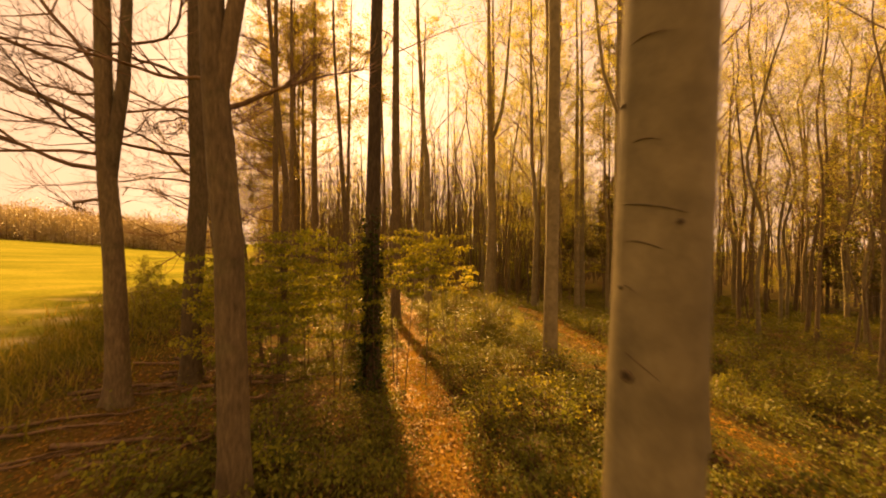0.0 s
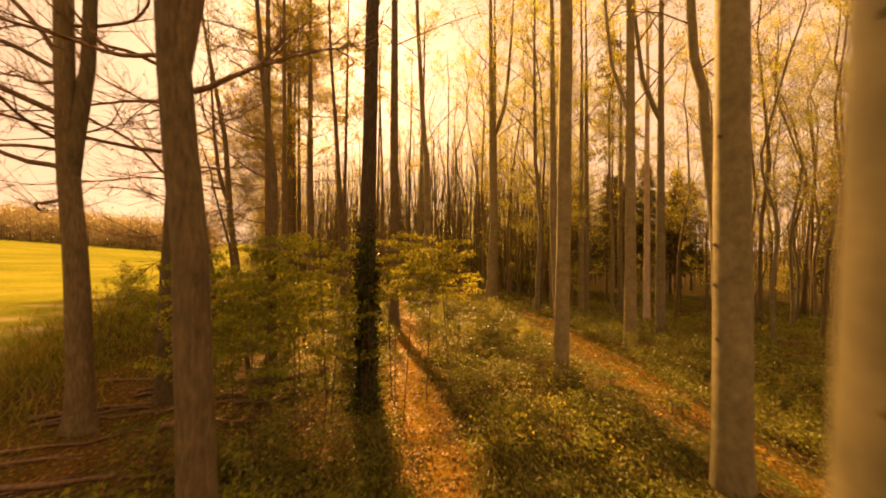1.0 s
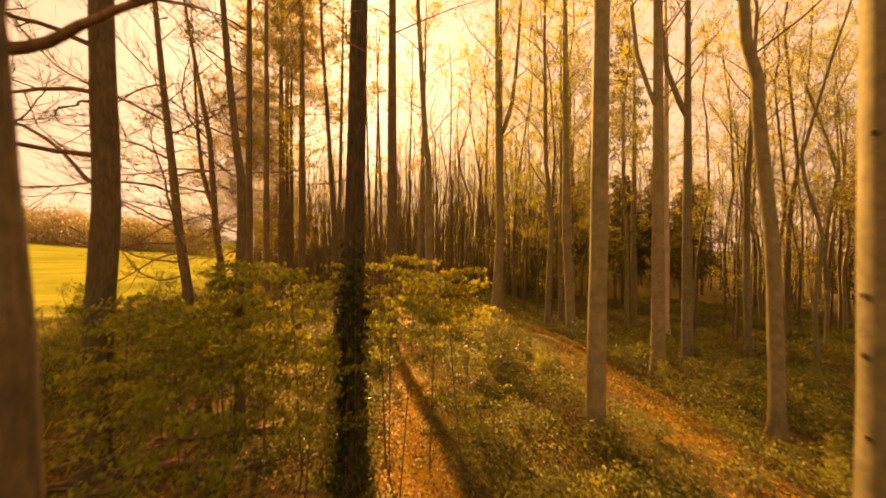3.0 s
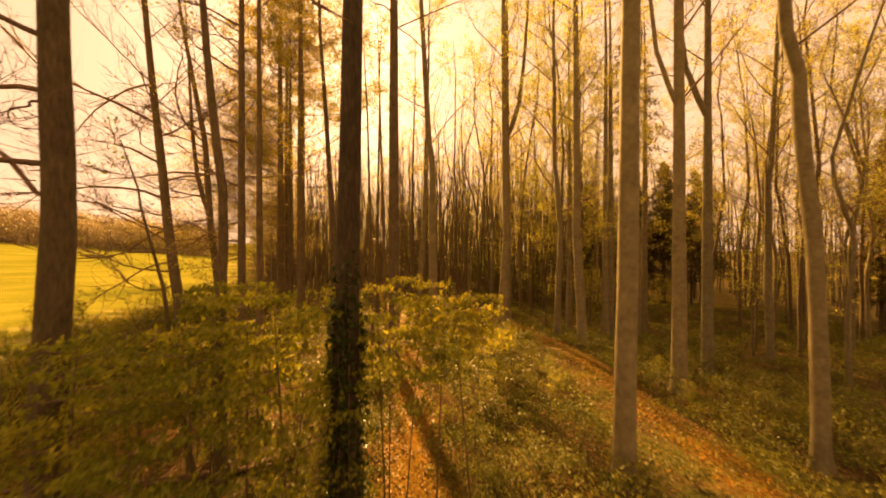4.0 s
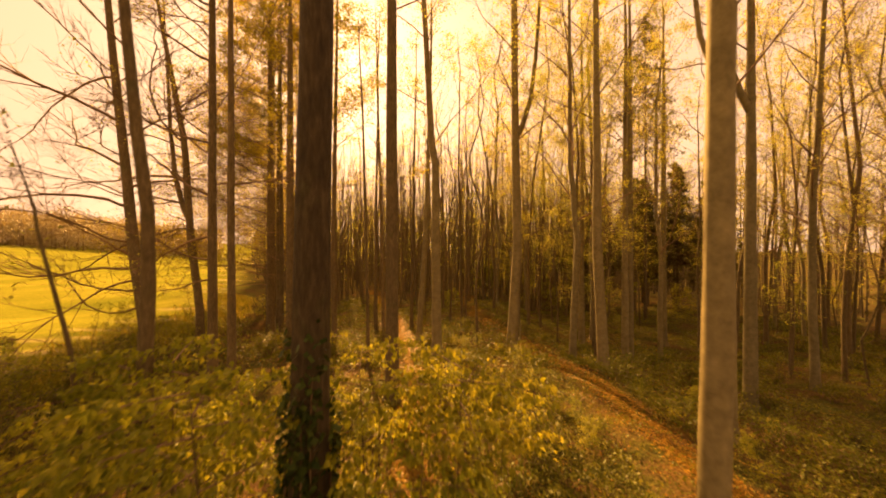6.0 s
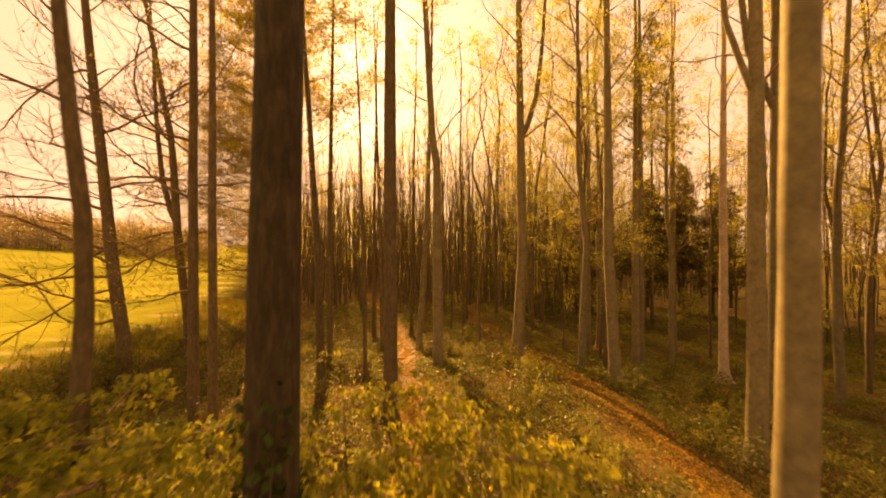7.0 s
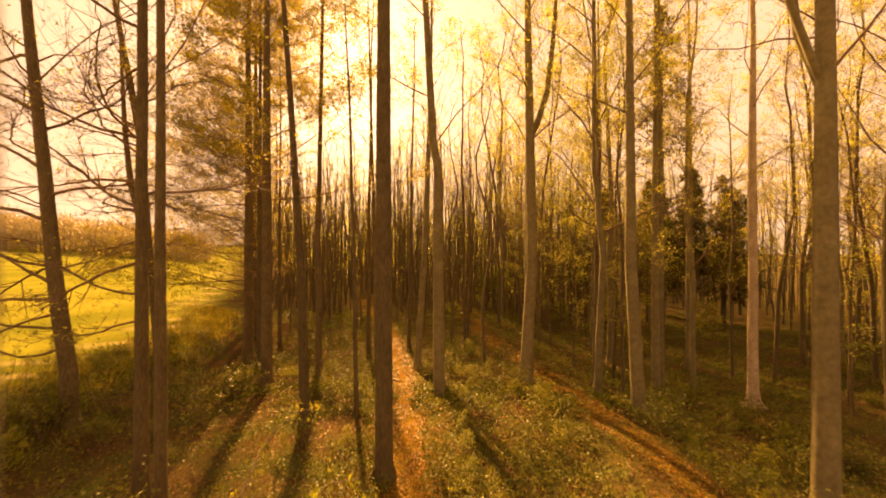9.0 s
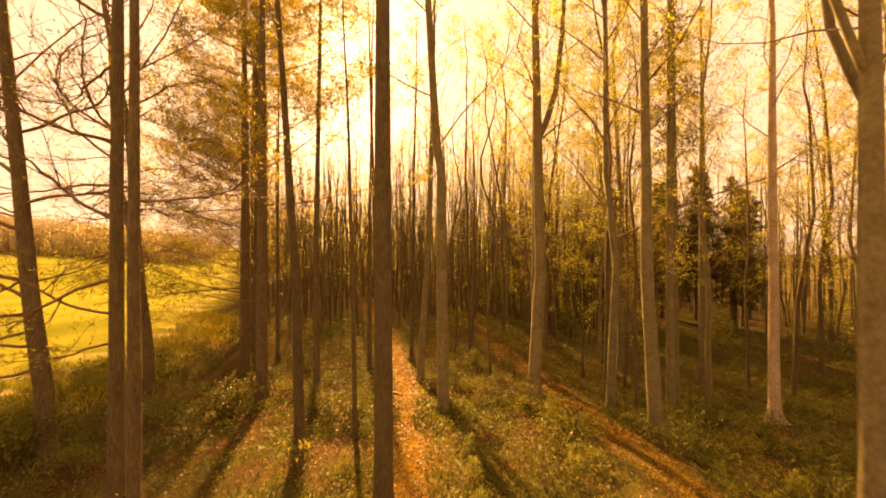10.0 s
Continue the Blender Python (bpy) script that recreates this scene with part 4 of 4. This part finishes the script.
while n < 44:   # knee-high beech sprays on both sides of the ride
    y = rng.uniform(9, 28) if n % 2 else rng.uniform(14, 29)
    x = float(ride_x(y)) + rng.uniform(0.9, 7.5) if n % 2 else rng.uniform(-0.28 * y, float(ride_x(y)) - 0.8)
    if abs(x - path_x(y)) > 0.8 and x > edge_x(y) + 2.5:
        plant(saplings[rng.integers(3)], x, y, rng, rng.uniform(0.16, 0.26))
        n += 1
for i in range(22):   # scrub along the field edge
    y = rng.uniform(13, 30)
    plant(bushes[(2, 3)[i % 2]], float(edge_x(y)) + rng.uniform(-0.6, 1.8), y, rng, rng.uniform(0.9, 1.4))
for i in range(30):   # thin saplings in front of the field
    y = rng.uniform(8.5, 32)
    plant(saplings[i % 3] if i % 2 else poles[3], float(edge_x(y)) + rng.uniform(-0.3, 2.0), y, rng, rng.uniform(0.35, 0.55) if i % 2 else rng.uniform(0.2, 0.34))
for i, k in enumerate(beeches):
    x, y = ((-5.0, 8.4), (-2.4, 8.9), (-3.9, 11.2), (13.0, 40.0), (17.0, 42.0))[i]
    k.matrix_basis = pose(x, y, height(x, y))
for i, k in enumerate(saplings):
    x, y = ((15.0, 45.0), (11.0, 48.0), (19.0, 38.0))[i]
    k.matrix_basis = pose(x, y, height(x, y))
for i, k in enumerate(bushes):
    x, y = ((7.2, 9.0), (10.5, 11.0), (12.5, 16.0), (2.0, 8.4))[i]
    k.matrix_basis = pose(x, y, height(x, y))


def lie(count, rng, box, keep, size, lift, flat, droop, wide, mounds=0.0):
    """Leaves lying on the ground, or heaped over it in mounds of stems, where keep() allows."""
    out = []
    while len(out) < count:
        y = box[2] + (box[3] - box[2]) * rng.random() ** 1.4
        x = rng.uniform(max(box[0], -0.9 * (y + 14)), min(box[1], 1.15 * (y + 12)))
        if y < 0 and rng.random() > (y + 6) / 6 or x > 1.15 * (y + 3) + 5 * rng.random():
            continue
        if keep(x, y, rng.random()):
            h = mounds * max(0.12, 0.35 + noise.noise((x * 0.55, y * 0.55, 7.0)) + 0.5 * noise.noise((x * 1.7, y * 1.7, 3.0)))
            out.append((x, y, height(x, y) + abs(rng.normal(0, lift)) + 0.01 + h * math.sqrt(rng.random())))
    g = Geo()
    cut = [[c for c in out if lo <= c[1] < hi] for lo, hi in ((-99, 12), (12, 22), (22, 999))]
    for cs, k in zip(cut, (1.0, 1.2, 1.7)):
        g.leaves(cs, size * k, rng, flat, droop, wide, k > 1)
    return g


def on_paths(x, y, r):
    d = min(abs(x - float(path_x(y))) / 0.9, abs(x - float(ride_x(y))) / (0.95 if y > 11 else 0.45))
    bank = x < -4.4 and 4 < y < 13
    return x > edge_x(y) + (0.6 if bank else -0.5) and r < (1.0 if d < 0.8 else 0.45 if bank else 0.14)


def off_paths(x, y, r):
    rag = 1 + 0.9 * noise.noise((x * 0.9, y * 0.9, 8.0)) + 0.7 * noise.noise((x * 2.4, y * 2.4, 1.0))
    d = min(abs(x - float(path_x(y))) / (0.7 if y < 13 else 0.45), abs(x - float(ride_x(y))) / (0.4 if y < 13 else 0.8)) / max(rag, 0.2)
    if x < -4.6 and y < 17 and r > (0.16 if y < 12 else 0.35):
        return False
    return x > edge_x(y) + 0.2 and r < (0.13 if d < 0.9 else 1.0 if noise.noise((x * 0.3, y * 0.3, 5.0)) > -0.15 else 0.25)


rng = np.random.default_rng(12)
tagged(new("leaf_litter", lie(49000, rng, (-11, 14, -6, 38), on_paths, 0.075, 0.012, 0.25, 0.0, 0.6).mesh("leaf_litter", LEAF_DRY, False)),
       "orange-brown fallen leaves on the paths", "leaf litter", kind="stuff")
tagged(new("ground_cover", lie(172000, rng, (-12, 36, -6, 48), off_paths, 0.066, 0.03, 0.75, 0.35, 0.7, 0.75).mesh("ground_cover", LEAF_SHRUB, False)),
       "low green leaves covering the forest floor", "ground cover", kind="stuff")
tagged(new("seedling_carpet", lie(60000, rng, (-4, 7, 5, 26), off_paths, 0.062, 0.03, 0.75, 0.3, 0.7, 0.55).mesh("seedling_carpet", LEAF_SEEDLING, False)),
       "yellow-green beech seedlings carpeting the ground between the paths", "seedlings", kind="stuff")
tagged(new("dead_bracken", lie(12000, rng, (-9, 9, 1, 10), off_paths, 0.085, 0.05, 0.8, 0.2, 0.4, 0.6).mesh("dead_bracken", LEAF_BRACKEN, False)),
       "brown withered bracken among the low green leaves", "bracken", kind="stuff")


# ---- ivy, dead wood, grass, bark marks ----
def ivy():
    """Ivy that climbs the dark trunk."""
    rng = np.random.default_rng(51)
    x0, y0 = -1.72, 9.39
    z0 = height(x0, y0)
    root = tagged(empty("ivy", x0, y0, z0), "dark green ivy climbing the shaded trunk", "ivy")
    stems, centres = Geo(), []
    for i in range(9):
        a = i * 0.7 + rng.uniform(-0.2, 0.2)
        top = rng.uniform(2.6, 4.3)
        pts = []
        for z in np.linspace(-0.05, top, 9):
            a += rng.normal(0, 0.13)
            q = 0.205 + 0.10 * math.exp(-max(z, 0) / 0.35)
            pts.append((math.cos(a) * q - 0.06 + 0.013 * z, math.sin(a) * q, z))
            for _ in range(34):
                b, w = a + rng.normal(0, 0.3), q + abs(rng.normal(0.03, 0.05))
                centres.append((math.cos(b) * w - 0.06 + 0.013 * z, math.sin(b) * w, max(0.0, z + rng.normal(0, 0.2))))
        stems.tube(pts, [0.012] * 8 + [0.004], 4, False)
    part("ivy_stem", stems, TWIG, root)
    g = Geo()
    g.leaves(centres, 0.085, rng, 0.9, 0.5, 0.85)
    part("foliage", g, LEAF_IVY, root, "", False)


ivy()


def arching_sapling(x, y, seed):
    """A whippy sapling bowed over towards the light, leaves at its tip."""
    rng = np.random.default_rng(seed)
    root = tagged(empty("arching_sapling", x, y, height(x, y)), "whippy pale sapling bowed over the undergrowth", "sapling", "young beeches in the thicket")
    pts = [Vector(p) for p in ((0, 0, -0.1), (0.12, 0.05, 0.6), (0.3, 0.15, 1.25), (0.55, 0.25, 1.9), (0.85, 0.35, 2.4), (1.2, 0.45, 2.7), (1.55, 0.5, 2.72))]
    g = Geo()
    g.tube(pts, [0.02, 0.018, 0.016, 0.013, 0.01, 0.006, 0.002], 6, False)
    part("stem", g, BARK_PALE, root)
    centres = []
    for i in range(16):
        t = rng.uniform(2.0, 5.9)
        p = pts[int(t)].lerp(pts[int(t) + 1], t % 1)
        a = rng.uniform(0, 6.283)
        q = p + Vector((math.cos(a), math.sin(a), rng.uniform(-0.2, 0.5))) * rng.uniform(0.15, 0.5)
        b = Geo()
        b.spike(p, q, 0.004)
        part("twig", b, TWIG, root)
        for _ in range(5):
            c = p.lerp(q, rng.uniform(0.4, 1.1))
            centres.append((c.x + rng.normal(0, 0.03), c.y + rng.normal(0, 0.03), c.z + rng.normal(0, 0.03)))
    n = Geo()
    n.leaves(centres, 0.085, rng, 0.55, 0.7, 0.66, False, True)
    part("foliage", n, LEAF_BEECH, root, "fresh yellow-green leaves", False)


arching_sapling(-4.7, 15.5, 81)
arching_sapling(-3.4, 13.2, 82)


def fallen_branch(x, y, turn, L, r, seed, label, mat=None):
    rng = np.random.default_rng(seed)
    root = tagged(empty("fallen_branch", x, y, height(x, y)), label, "branch", "dead wood on the ground")
    g = Geo()
    a = radians(turn)
    pts, q, d = [], Vector((0, 0, 0)), Vector((math.cos(a), math.sin(a), 0))
    for i in range(8):
        w = q + d * (L * i / 7) + Vector((rng.normal(0, 0.04), rng.normal(0, 0.04), 0))
        pts.append((w.x, w.y, height(x + w.x, y + w.y) - root.location.z + r * 0.8 + 0.02 * (i % 2)))
    g.tube(pts, [r * (1 - 0.75 * i / 7) for i in range(8)], 7)
    part("wood", g, mat or TWIG, root)
    for i in range(2, 7):
        s = Vector(pts[i])
        for _ in range(2):
            g = Geo()
            b = a + rng.uniform(-1.1, 1.1)
            g.spike(s, s + Vector((math.cos(b), math.sin(b), rng.uniform(0.02, 0.4))) * L * rng.uniform(0.15, 0.35), r * 0.25)
            part("twig", g, mat or TWIG, root)


BRASH = "dry fallen branch lying on the leafy bank"
rng = np.random.default_rng(61)
for i in range(26):
    fallen_branch(rng.uniform(-8.4, -4.6), rng.uniform(5.0, 11.0), rng.uniform(15, 50), rng.uniform(1.6, 3.2), rng.uniform(0.025, 0.06), 300 + i, BRASH)
for i, (x, y, t, L, r) in enumerate(((-5.2, 14.5, 40, 3.2, 0.04), (-6.6, 16.5, 25, 2.6, 0.03), (-2.9, 27.2, 140, 1.8, 0.07), (7.2, 15.5, 20, 1.8, 0.03), (3.6, 17.6, 70, 1.6, 0.025), (2.0, 21.0, 100, 2.0, 0.03))):
    fallen_branch(x, y, t, L, r, 340 + i, "fallen branch in the undergrowth", BARK_PALE if i == 2 else None)


def edge_grass():
    """Long dry grass where the wood meets the field."""
    rng = np.random.default_rng(71)
    g = Geo()
    for _ in range(15000):
        y = 3 + 42 * rng.random() ** 1.3
        x = float(edge_x(y)) + rng.normal(-0.4, 1.0)
        z, h = height(x, y), rng.uniform(0.12, 0.42)
        a = rng.uniform(0, 6.283)
        w = Vector((math.cos(a), math.sin(a), 0)) * 0.012 * (1 + y * 0.05)
        tip = Vector((x, y, z + h)) + Vector((rng.normal(0, 0.14), rng.normal(0, 0.14), 0))
        o = len(g.v)
        p = Vector((x, y, z - 0.02))
        for v in (p - w, p + w, tip):
            g.v.append((v.x, v.y, v.z))
        g.f.append((o, o + 1, o + 2))
    tagged(new("edge_grass", g.mesh("edge_grass", GRASS, False)), "long dry yellow grass along the field edge", "grass", kind="stuff")


edge_grass()


def bark_marks(tree, toward, rows, knots, rad, bends):
    """Raised wrinkles and branch scars on smooth bark. Rows: height and turn (degrees) of both ends; knots: height, turn, size."""
    trunk = [c for c in tree.children if c.name.startswith("trunk")][0]
    z0 = tree.location.z
    for za, ta, zb, tb in rows:
        g, pts = Geo(), []
        for i in range(9):
            t = i / 8
            z, a = za + (zb - za) * t - z0 + 0.012 * math.sin(math.pi * t), radians(toward + ta + (tb - ta) * t)
            pts.append((bend_at([(h - z0, d) for h, d in bends], z) + math.cos(a) * rad * 1.0, math.sin(a) * rad * 1.0, z))
        g.tube(pts, [0.0008 + 0.0024 * math.sin(math.pi * i / 8) for i in range(9)], 6)
        part("bark_wrinkle", g, BARK_DARK, trunk)
    for z, t, size in knots:
        a = radians(toward + t)
        c = Vector((bend_at([(h - z0, d) for h, d in bends], z - z0) + math.cos(a) * rad, math.sin(a) * rad, z - z0))
        n, side = Vector((math.cos(a), math.sin(a), 0)), Vector((-math.sin(a), math.cos(a), 0))
        g = Geo()
        ring = [c + n * 0.004 + (side * math.cos(2 * math.pi * i / 14) + Vector((0, 0, 0.85)) * math.sin(2 * math.pi * i / 14)) * size for i in range(15)]
        g.tube(ring, [size * 0.34] * 15, 6, False)
        part("branch_scar", g, BARK_DARK, trunk)
        g = Geo()
        g.tube([c - n * 0.02, c + n * 0.006, c + n * 0.010], [size * 0.9, size * 0.85, size * 0.4], 12)
        part("scar_heart", g, BARK_SHADE, trunk)


first = scene.objects["beech_tree"]
bark_marks(first, -120, ((3.58, -72, 3.53, 30), (3.43, -45, 3.40, 2), (3.03, -60, 2.92, 5), (3.26, -52, 3.23, -25), (2.78, -45, 2.74, -18), (3.81, -38, 3.80, -4), (4.2, -50, 4.19, 10)),
           ((2.915, -33, 0.022), (3.50, 20, 0.010), (3.97, -58, 0.010), (3.25, -49, 0.009)), 0.174, [(-1, -0.17), (0, -0.13), (3.4, 0), (8, 0.18), (24, 0.5)])
bark_marks(scene.objects["beech_tree.001"], -123, ((4.05, -60, 4.02, -20), (3.2, -65, 3.16, -25), (2.6, -60, 2.6, 0)), ((3.6, -62, 0.03), (3.0, -60, 0.028), (2.2, -50, 0.03), (5.2, -40, 0.03)), 0.249, [(0, 0), (30, 0)])
